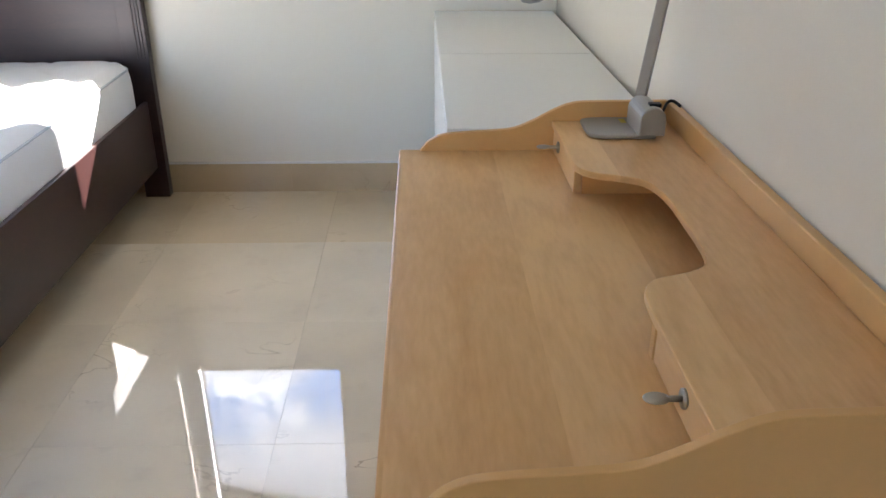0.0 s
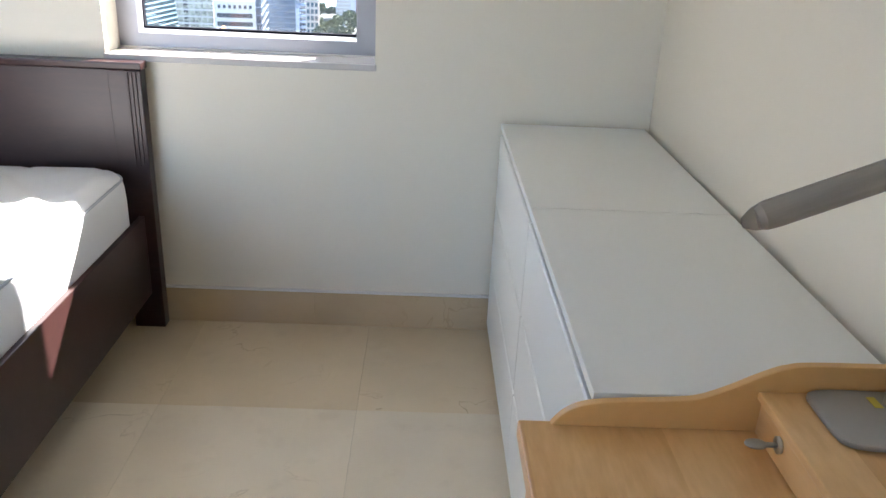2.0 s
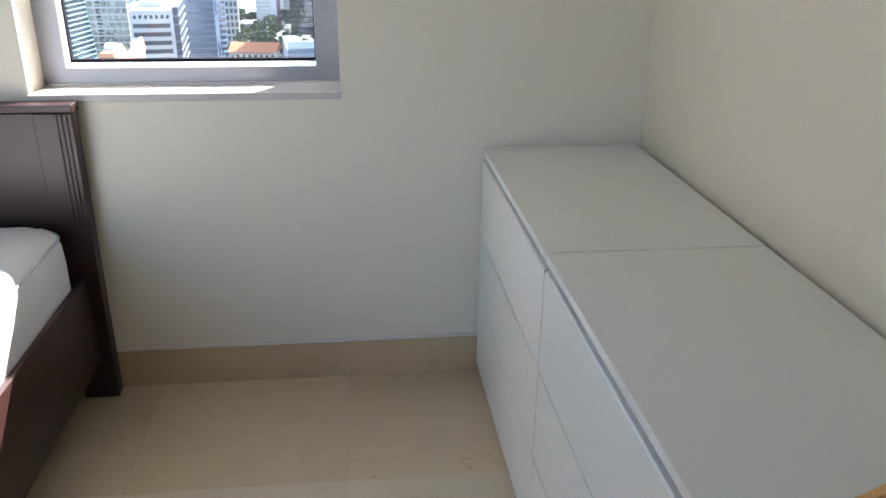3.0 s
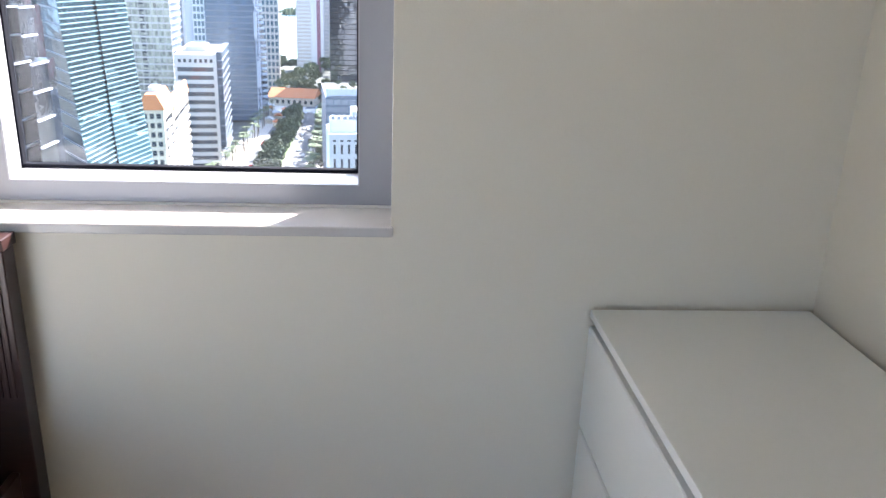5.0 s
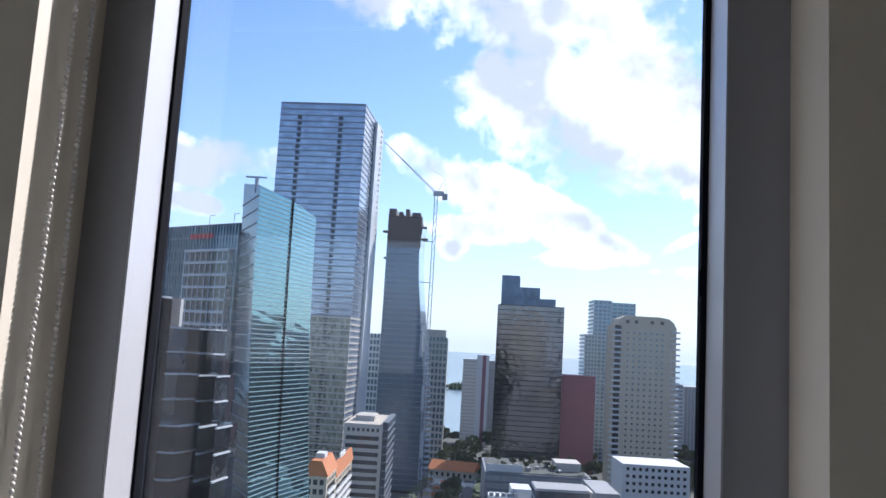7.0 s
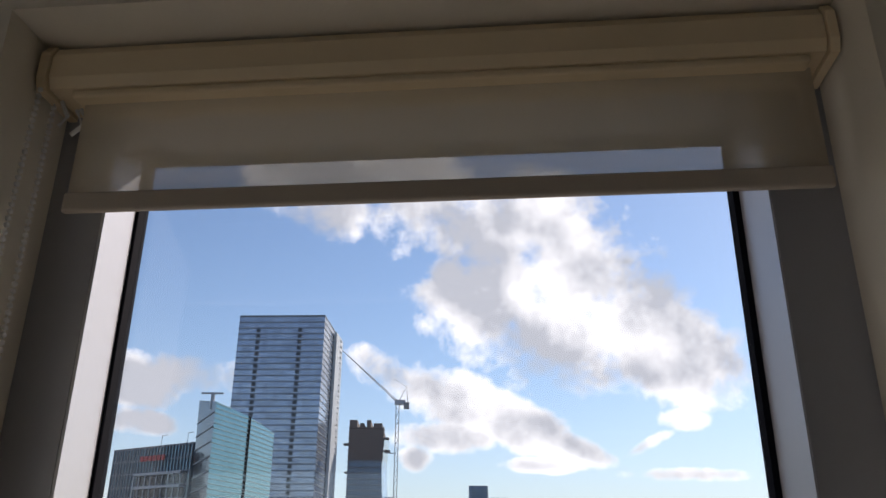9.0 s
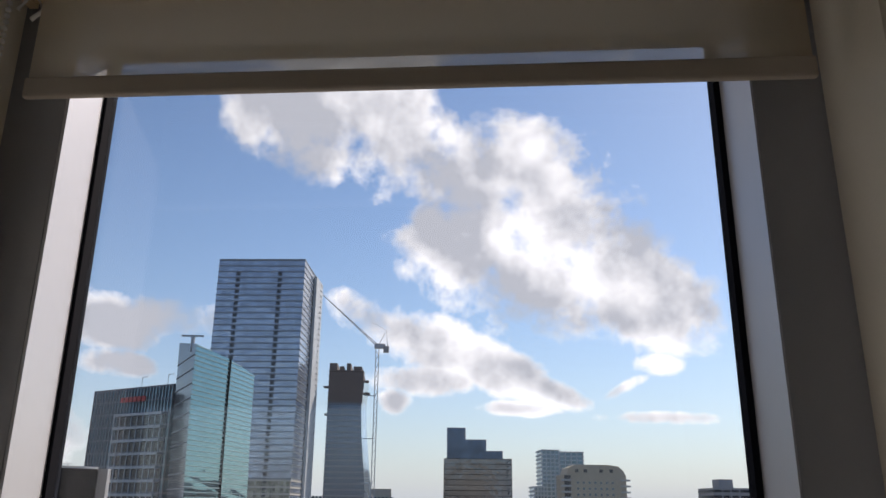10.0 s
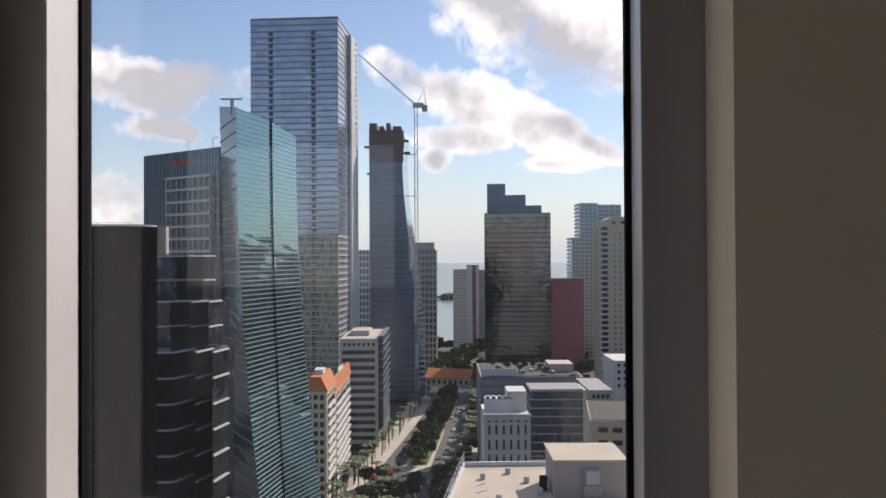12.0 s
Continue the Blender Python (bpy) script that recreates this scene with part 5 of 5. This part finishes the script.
def curved_condo():
    v = 560.0
    a, b, top = 111.5, 154.5, 21.7
    ob, w, hgt = tower("cream_condominium", "cream condominium tower with curved crown and side balconies", (a, v), (b, v), 28, top, C_CREAM)
    window_grid(ob, w, hgt, 28, 7, 30, 1.4, 1.3, 6.0, 3.9, margin=7.5, material=C_BLUE)
    me = shared("corner_balcony", C_WHITE, -1.6, 4.8, -1.6, 3, -0.25, 0.9)
    mf = shared("corner_glazing", C_WIN, 0.2, 4.6, -0.1, 0.2, 1.0, 3.5)
    for k in range(1, 30):
        piece("corner_balcony", me, ob, (0, 0, hgt - 3.9 * k))
        piece("corner_glazing", mf, ob, (0, 0, hgt - 3.9 * k))
        piece("corner_balcony", me, ob, (w - 2.4, 0, hgt - 3.9 * k))
    pts = [(2, hgt), (3.5, hgt + 4.5), (8, hgt + 6.6), (w - 12, hgt + 6.6), (w - 5, hgt + 5.6), (w - 1.5, hgt + 2.6), (w - 0.5, hgt)]
    part("crown", prism(B(), pts, 0.2, 24, "y"), C_CREAM, ob, "curved cream crown")
    me = shared("arch_window", C_WIN, -1.2, 1.2, -0.1, 0.3, 0, 2.2)
    for x in (9, 15, 26, 33):
        piece("arch_window", me, ob, (x, 0.2, hgt + 1.4))


curved_condo()
ob, w, hgt = tower("grey_waterfront_block", "grey banded waterfront apartment block", (229.9, 800), (296.4, 806), 30, -26.5, C_GREY, floor_h=60, band=C_BEIGE, band_h=1.5, fins=20, fin=C_BEIGE, fin_w=0.8)
tower("pale_waterfront_tower", "slim pale waterfront tower with banded floors", (307.9, 820), (330.1, 820), 30, -7.9, C_BEIGE, floor_h=3.6, band=C_WHITE, band_h=1.3)
tower("pale_waterfront_tower", "pale waterfront tower with banded floors behind others", (209.7, 760), (216.8, 760), 20, -23.5, C_GREY, floor_h=3.6, band=C_WHITE, band_h=1.3)

# mid-rise blocks right of the street
def midrise():
    v = 250.0
    ob, w, hgt = tower("white_slot_block", "white block with tall slot windows in two rows", (12.6, v), (27.2, v), 22, -50.1, C_WHITE)
    me = shared("slot_window", C_WIN, -0.35, 0.35, -0.06, 0.3, 0, 3.0)
    for r_ in range(8):
        for c in range(6):
            piece("slot_window", me, ob, (1.6 + (w - 3.2) * c / 5, 0, hgt - 5.6 - 4.6 * r_))
    me = shared("cornice_window", C_WIN, -0.55, 0.55, -0.06, 0.3, 0, 0.5)
    for c in range(6):
        piece("cornice_window", me, ob, (1.6 + (w - 3.2) * c / 5, 0, hgt - 1.6))
    part("parapet", box(B(), -0.3, w + 0.3, -0.3, 0.4, hgt, hgt + 0.9), C_WHITE, ob)
    part("roof_room", box(B(), w * 0.05, w * 0.6, 6, 14, hgt, hgt + 4.2), C_WHITE, ob)
    part("roof_room", box(B(), w * 0.55, w * 0.98, 9, 20, hgt, hgt + 6.5), C_WHITE, ob)
    for k in range(5):
        part("roof_unit", box(B(), 1 + 1.9 * k, 2.2 + 1.9 * k, 7, 9, hgt + 4.2, hgt + 5.3), C_GREY, ob)
    ob, w, hgt = tower("dark_banded_office", "dark grey office block with thin pale floor lines", (29.4, 270), (47.2, 270), 14, -45.2, C_NAVY, floor_h=2.9, band=C_STEEL, band_h=0.25)
    part("pale_side", box(B(), w + 0.01, w + 1.2, 0, 14, 0, hgt), C_BEIGE, ob)
    part("roof", box(B(), 0, w, 0, 14, hgt, hgt + 0.4), C_GREY, ob)
    ob, w, hgt = tower("parking_block", "long dark parking block with rooftop plants", (16.2, 345), (60.4, 345), 45, -51.9, C_GREY, floor_h=3.2, band=C_BANDD, band_h=1.0, fins=14, fin=C_BANDD)
    part("roof_deck", box(B(), 1, w - 1, 1, 44, hgt, hgt + 0.4), C_LAND, ob)
    for k in range(9):
        part("roof_unit", box(B(), 4 + 4.6 * k, 6.4 + 4.4 * k, 6 + 7 * (k % 3), 9 + 7 * (k % 3), hgt + 0.4, hgt + 1.6 + 0.5 * (k % 2)), C_GREY if k % 2 else C_BEIGE, ob)
    part("roof_wall", box(B(), 0, w * 0.35, 1, 1.6, hgt, hgt + 3.5), C_WHITE, ob)
    part("roof_room", box(B(), w * 0.7, w * 0.95, 12, 26, hgt + 0.4, hgt + 4.0), C_BEIGE, ob)
    ob, w, hgt = tower("beige_parking", "low beige block with dark openings", (39.5, 215), (53.7, 213), 30, -44.1, C_CREAM, floor_h=3.4)
    part("roof", box(B(), 0.4, w - 0.4, 0.4, 29, hgt, hgt + 0.2), C_LAND, ob)
    window_grid(ob, w, hgt, 30, 3, 6, 2.6, 1.4, 3.2, 3.4, margin=1.5)
    ob, w, hgt = tower("white_side_block", "white low block with roof plant beside office", (54.6, 300), (63.6, 300), 30, -50.2, C_GREY, floor_h=3.4)
    window_grid(ob, w, hgt, 30, 4, 6, 1.2, 1.6, 3.2, 3.4)
    ob, w, hgt = tower("white_side_block", "long white low block by the trees", (89.9, 420), (124.3, 420), 30, -54.8, C_WHITE)
    window_grid(ob, w, hgt, 30, 10, 4, 1.6, 1.6, 3.2, 3.6)
    ob, w, hgt = tower("red_roofed_hall", "low pale hall with red tiled roof among trees", (-13.4, 592), (18.5, 584), 22, -88.8, C_CREAM, floor_h=4)
    bm = prism(B(), [(-1.5, hgt), (11, hgt + 5.5), (23.5, hgt)], -1.0, w + 1.0, "x")
    part("roof", bm, C_ORANGE, ob, "red tiled pitched roof")
    me = shared("arch_window", C_WIN, -0.9, 0.9, -0.08, 0.2, 0, 2.6)
    for k in range(8):
        piece("arch_window", me, ob, (2 + (w - 4) * k / 7, 0, hgt - 4.4))


midrise()

# low white-roofed block just below
def rooftop():
    RH = -34.0
    ob = thing("white_roofed_block", "grey block with pale flat roof, rails and rooftop room", "building")
    town(ob, 0, 0, 0)
    pts = [(-1.3, 97), (40, 101), (40, 131), (3.1, 130)]
    part("wall", prism(B(), pts, STREET, RH - 0.3), C_GREY, ob)
    part("roof", prism(B(), pts, RH - 0.29, RH), C_ROOF, ob, "pale dusty roof membrane")
    edge = [Vector((*p, RH)) for p in pts]
    for a, b in ((edge[0], edge[1]), (edge[3], edge[0]), (edge[2], edge[3])):
        d = (b - a).normalized()
        n = Vector((-d.y, d.x, 0)) * 0.35
        bm = B()
        q = [a, b, b + n, a + n]
        lo = [bm.verts.new(p) for p in q]
        hi = [bm.verts.new(p + Vector((0, 0, 0.7))) for p in q]
        bm.faces.new(hi), bm.faces.new(lo[::-1])
        for k in range(4):
            bm.faces.new((lo[k], lo[(k + 1) % 4], hi[(k + 1) % 4], hi[k]))
        bmesh.ops.recalc_face_normals(bm, faces=bm.faces)
        part("parapet", bm, C_WHITE, ob)
        m_ = int((b - a).length / 3)
        for k in range(m_ + 1):
            p = a.lerp(b, k / m_) + n * 0.5
            part("rail_post", tube(B(), [p + Vector((0, 0, 0.7)), p + Vector((0, 0, 2.3))], 0.05, 5), C_STEEL, ob)
        for hh in (1.5, 2.3):
            part("rail", tube(B(), [a + n * 0.5 + Vector((0, 0, hh)), b + n * 0.5 + Vector((0, 0, hh))], 0.045, 5), C_STEEL, ob)
    x0, x1 = 15.5, 25.7
    part("rooftop_room", box(B(), x0, x1, 112, 122, RH + 0.01, -28.8), C_GREY, ob, "grey rendered rooftop room")
    part("room_roof", box(B(), x0 - 0.2, x1 + 0.2, 111.8, 122.2, -28.79, -28.5), C_ROOF, ob)
    part("vent_hood", box(B(), x0 + 4.2, x0 + 6.2, 110.9, 111.99, -31.8, -29.8, 0.1), C_STEEL, ob)
    part("vent_base", box(B(), x0 + 3.9, x0 + 6.5, 111.2, 111.99, -33.6, -31.9, 0.1), C_GREY, ob)
    for x, y in ((5.5, 122), (7.2, 111), (12.0, 120), (13.3, 114), (9.6, 125)):
        part("roof_vent", box(B(), x, x + 0.8, y, y + 0.8, RH + 0.01, RH + 0.9, 0.1), C_STEEL, ob)
    part("hatch", box(B(), 14.0, 15.0, 116, 117.4, RH + 0.01, RH + 1.9), C_MATTE, ob)
    for k in range(5):
        part("roof_pipe", tube(B(), [(4 + 0.2 * k, 104 + 3.6 * k, RH + 0.1), (6.2, 105.5 + 3.6 * k, RH + 0.1)], 0.06, 5), C_STEEL, ob)
    for k in range(5):
        part("dark_panel", box(B(), 6.0 + 3.4 * k, 9.2 + 3.4 * k, 96.9 + 0.42 * k, 97.1 + 0.42 * k + 0.2, RH - 3.0, RH - 0.6), C_WIN, ob)
    for k in range(4):
        part("sign_bar", box(B(), 15.5 + 1.6 * k, 16.7 + 1.6 * k, 98.0, 98.3, RH - 2.2, RH - 0.8), C_WHITE, ob, "white sign block")


rooftop()


# trees
def crown_mesh(rad, high, n, size, seed):
    rnd = random.Random(seed)
    bm = B()
    lobes = [(Vector((rnd.uniform(-0.5, 0.5) * rad, rnd.uniform(-0.5, 0.5) * rad, high * rnd.uniform(0.35, 0.75))), rad * rnd.uniform(0.35, 0.6)) for _ in range(7)]
    for k in range(n):
        c, r_ = lobes[k % len(lobes)]
        d = Vector((rnd.gauss(0, 1), rnd.gauss(0, 1), rnd.gauss(0, 1))).normalized()
        p = c + Vector((d.x * r_, d.y * r_, d.z * r_ * 0.7)) * rnd.uniform(0.6, 1.05)
        q = Euler((rnd.uniform(0, 3.1), rnd.uniform(0, 3.1), rnd.uniform(0, 3.1))).to_matrix()
        s = size * rnd.uniform(0.6, 1.3)
        vs_ = [bm.verts.new(p + q @ Vector(o) * s) for o in ((-1, -0.5, 0), (0.2, -0.8, 0.3), (1, 0.3, 0), (0, 0.9, 0.35), (-0.8, 0.5, 0.1))]
        bm.faces.new(vs_)
    return mesh_of("crown", bm, C_LEAF)


def trunk_mesh(high, r0, name="trunk"):
    bm = tube(B(), [(0, 0, 0), (0.1, 0, high * 0.5), (0, 0.1, high)], r0, 6)
    for v_ in bm.verts:
        f = 1 - 0.5 * v_.co.z / high
        v_.co.x *= f
        v_.co.y *= f
    for k in range(3):
        a = k * 2.1
        tube(bm, [(0, 0, high * 0.7), (math.cos(a) * high * 0.25, math.sin(a) * high * 0.25, high * 1.15)], r0 * 0.35, 4)
    return mesh_of(name, bm, C_BARK)


CROWNS = [crown_mesh(4.6, 7.0, 420, 0.75, s) for s in (1, 2, 3)] + [crown_mesh(3.0, 5.0, 260, 0.6, s) for s in (4, 5)]
TRUNK = trunk_mesh(4.5, 0.35)


def palm_mesh():
    bm = B()
    rnd = random.Random(9)
    for k in range(16):
        a, droop = k * 2.4, rnd.uniform(0.2, 1.0)
        prev = None
        for s in range(6):
            t_ = s / 5
            x = 3.0 * t_
            z = 0.9 * math.sin(t_ * 2.2) - droop * 2.2 * t_ * t_
            wdt = 0.5 * math.sin(math.pi * min(t_ + 0.15, 1)) + 0.03
            row = []
            for sd in (-1, 1):
                p = Vector((x, sd * wdt, z - 0.15 * abs(wdt)))
                row.append(bm.verts.new(Matrix.Rotation(a, 3, "Z") @ p))
            if prev:
                bm.faces.new((prev[0], prev[1], row[1], row[0]))
            prev = row
    return mesh_of("fronds", bm, C_PALM)


FRONDS = palm_mesh()
PALM_TRUNK = mesh_of("palm_trunk", tube(B(), [(0, 0, 0), (0.15, 0, 4), (0.1, 0.1, 8)], 0.22, 6), C_BARK)


def tree(u, v, scale, k, rnd, h=STREET):
    ob = thing("street_tree", "round dark green street tree along the avenue", "tree", group="street trees")
    ob.matrix_world = CITY @ pose(u, v, h, 0, 0, rnd.uniform(0, 360)) @ Matrix.Diagonal((scale, scale, scale * rnd.uniform(0.8, 1.1), 1))
    piece("trunk", TRUNK, ob)
    piece("crown", CROWNS[k], ob, (0, 0, 2.6))


def palm(u, v, scale, rnd, h=STREET):
    ob = thing("palm_tree", "tall green palm tree along the avenue", "palm tree", group="street palms")
    ob.matrix_world = CITY @ pose(u, v, h, 0, 0, rnd.uniform(0, 360)) @ Matrix.Diagonal((scale, scale, scale, 1))
    piece("trunk", PALM_TRUNK, ob)
    piece("fronds", FRONDS, ob, (0.1, 0.1, 8))


rnd = random.Random(4)


def at_v(line, v):
    for a, b in zip(line, line[1:]):
        if a[1] <= v <= b[1]:
            return a[0] + (b[0] - a[0]) * (v - a[1]) / (b[1] - a[1])
    return line[-1][0]


for k in range(70):
    v = 360 + 180 * rnd.random() ** 0.9
    if 343 < v < 357:
        continue
    tree(at_v(middle, v) + rnd.uniform(-3.0, 3.0), v, rnd.uniform(0.8, 1.15), rnd.randrange(3), rnd)
for k in range(40):
    v = 315 + 250 * k / 40
    palm(at_v(left_road, v) - 10.5 + rnd.uniform(-1.5, 1.5), v, rnd.uniform(0.8, 1.3), rnd)
    if k % 2:
        tree(at_v(right_road, v) + 11 + rnd.uniform(-2, 2), v, rnd.uniform(0.8, 1.2), rnd.randrange(5), rnd)
for k in range(26):
    palm(rnd.uniform(-44, -14), rnd.uniform(262, 342), rnd.uniform(0.9, 1.3), rnd)
for k in range(60):
    tree(rnd.uniform(-34, 6), rnd.uniform(262, 342), rnd.uniform(0.6, 1.0), rnd.randrange(5), rnd)
def woods(spots):
    """Far woods as one mesh of leaf clumps."""
    me0 = [np.empty(len(m.vertices) * 3) for m in CROWNS]
    for m, a in zip(CROWNS, me0):
        m.vertices.foreach_get("co", a)
    cos, faces, base = [], [], 0
    for u, v, s, k, turn in spots:
        a = me0[k].reshape(-1, 3) * s
        cs, sn = math.cos(turn), math.sin(turn)
        a = np.column_stack((a[:, 0] * cs - a[:, 1] * sn + u, a[:, 0] * sn + a[:, 1] * cs + v, a[:, 2] + 2.0 * s + STREET))
        cos.append(a)
        faces += [tuple(base + 5 * i + j for j in range(5)) for i in range(len(a) // 5)]
        base += len(a)
    me = bpy.data.meshes.new("far_woods")
    me.from_pydata(np.vstack(cos).tolist(), [], faces)
    me.materials.append(C_LEAF)
    ob = tagged(new("far_woods", me), "dense dark green woods by the bay", "trees", kind="stuff")
    ob.matrix_world = CITY


spots = []
for k in range(230):
    v = rnd.uniform(625, 850)
    spots.append((rnd.uniform(-40, 330) * v / 800, v, rnd.uniform(0.9, 1.7), rnd.randrange(3), rnd.uniform(0, 6)))
for k in range(90):
    v = rnd.uniform(575, 660)
    spots.append((rnd.uniform(24, 200), v, rnd.uniform(0.8, 1.3), rnd.randrange(3), rnd.uniform(0, 6)))
woods(spots)
for k in range(30):
    tree(rnd.uniform(-14, 30), rnd.uniform(598, 640), rnd.uniform(0.6, 1.0), rnd.randrange(3), rnd)
for k in range(16):
    tree(rnd.uniform(22, 60), rnd.uniform(348, 385), rnd.uniform(0.4, 0.6), 3 + rnd.randrange(2), rnd, -51.9 + 0.4)

for k in range(45):
    palm(at_v(right_road, v_ := 300 + 6 * k) + 10 + rnd.uniform(-1, 3), v_, rnd.uniform(0.9, 1.4), rnd)
for k in range(9):
    kiosk = thing("low_pavilion", "low pale pavilion with orange roof beside the plaza", "pavilion")
    u_, v_ = -26 + rnd.uniform(0, 16), 470 + 12 * k
    town(kiosk, u_ + 10, v_ + 80 if v_ < 500 else v_, STREET, rnd.uniform(-20, 20))
    part("wall", box(B(), 0, 5, 0, 4, 0, 3), C_CREAM, kiosk)
    part("roof", prism(B(), [(-0.5, 3.0), (2.5, 4.4), (5.5, 3.0)], -0.5, 4.5, "y"), C_ORANGE if k % 2 else C_WHITE, kiosk)

# wooded island in the bay
bm = B()
for k in range(900):
    u, v = rnd.uniform(-25, 120), rnd.uniform(1790, 1840)
    s = rnd.uniform(3, 6)
    bmesh.ops.create_cone(bm, segments=5, radius1=s, radius2=s * 0.3, depth=rnd.uniform(8, 22) * (0.6 + 0.4 * math.sin(u * 0.1)), cap_ends=True, matrix=CITY @ Matrix.Translation((u, v, STREET + 6)) @ Matrix.Rotation(rnd.uniform(-0.4, 0.4), 4, "X")) if k < 260 else None
tagged(new("wooded_island", mesh_of("wooded_island", bm, C_LEAF)), "low wooded island in the pale bay", "island", kind="stuff")


# cars
def car_model(k):
    ob = thing("car", ("white", "black", "silver", "red")[k] + " car on the asphalt avenue", "car", group="cars on the avenue")
    prof_ = [(-2.2, 0.3), (-2.2, 0.85), (-1.5, 0.95), (-1.0, 1.42), (0.6, 1.42), (1.2, 0.95), (2.1, 0.82), (2.2, 0.3)]
    part("body", prism(B(), prof_, -0.85, 0.85, "y", 0.06), CAR_COLORS[k], ob)
    part("glass", prism(B(), [(-1.42, 0.96), (-0.98, 1.36), (0.58, 1.36), (1.12, 0.96)], -0.865, 0.865, "y"), C_WIN, ob)
    for x in (-1.35, 1.35):
        for y in (-0.8, 0.8):
            part("wheel", tube(B(), [(x, y - 0.1, 0.32), (x, y + 0.1, 0.32)], 0.32, 10), C_MATTE, ob)
    return ob


cars = []
for k in range(70):
    line = left_road if k % 2 else right_road
    v = rnd.uniform(300, 600)
    u = at_v(line, v) + rnd.choice((-2.9, 0.0, 2.9))
    du = at_v(line, v + 5) - at_v(line, v - 5)
    m = CITY @ pose(u, v, STREET + 0.17, 0, 0, math.degrees(math.atan2(10, du)))
    c = k % 4
    if k < 4:
        o = car_model(c)
        o.matrix_world = m
        cars.append(o)
    else:
        copy_thing(cars[c], m)

# ---- floor tiles, last ----
TILE = 0.5935
def tile_mesh(w, d, far):
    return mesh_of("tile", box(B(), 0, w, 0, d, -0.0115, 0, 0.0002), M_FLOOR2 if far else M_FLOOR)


tiles = {}
xs = [-0.931 + 0.6 * k for k in range(-6, 3)]
ys = [-0.555 - 0.595 * k for k in range(-2, 8)]
for xa in xs:
    for ya in ys:
        x0, x1 = max(xa, X0), min(xa + 0.6, 0)
        y0, y1 = max(ya, Y0), min(ya + 0.595, 0)
        if x1 - x0 < 0.01 or y1 - y0 < 0.01:
            continue
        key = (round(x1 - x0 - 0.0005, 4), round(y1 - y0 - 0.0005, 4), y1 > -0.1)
        if key not in tiles:
            tiles[key] = tile_mesh(*key)
        piece("tile", tiles[key], floor, (x0 + 0.00025, y0 + 0.00025, 0))
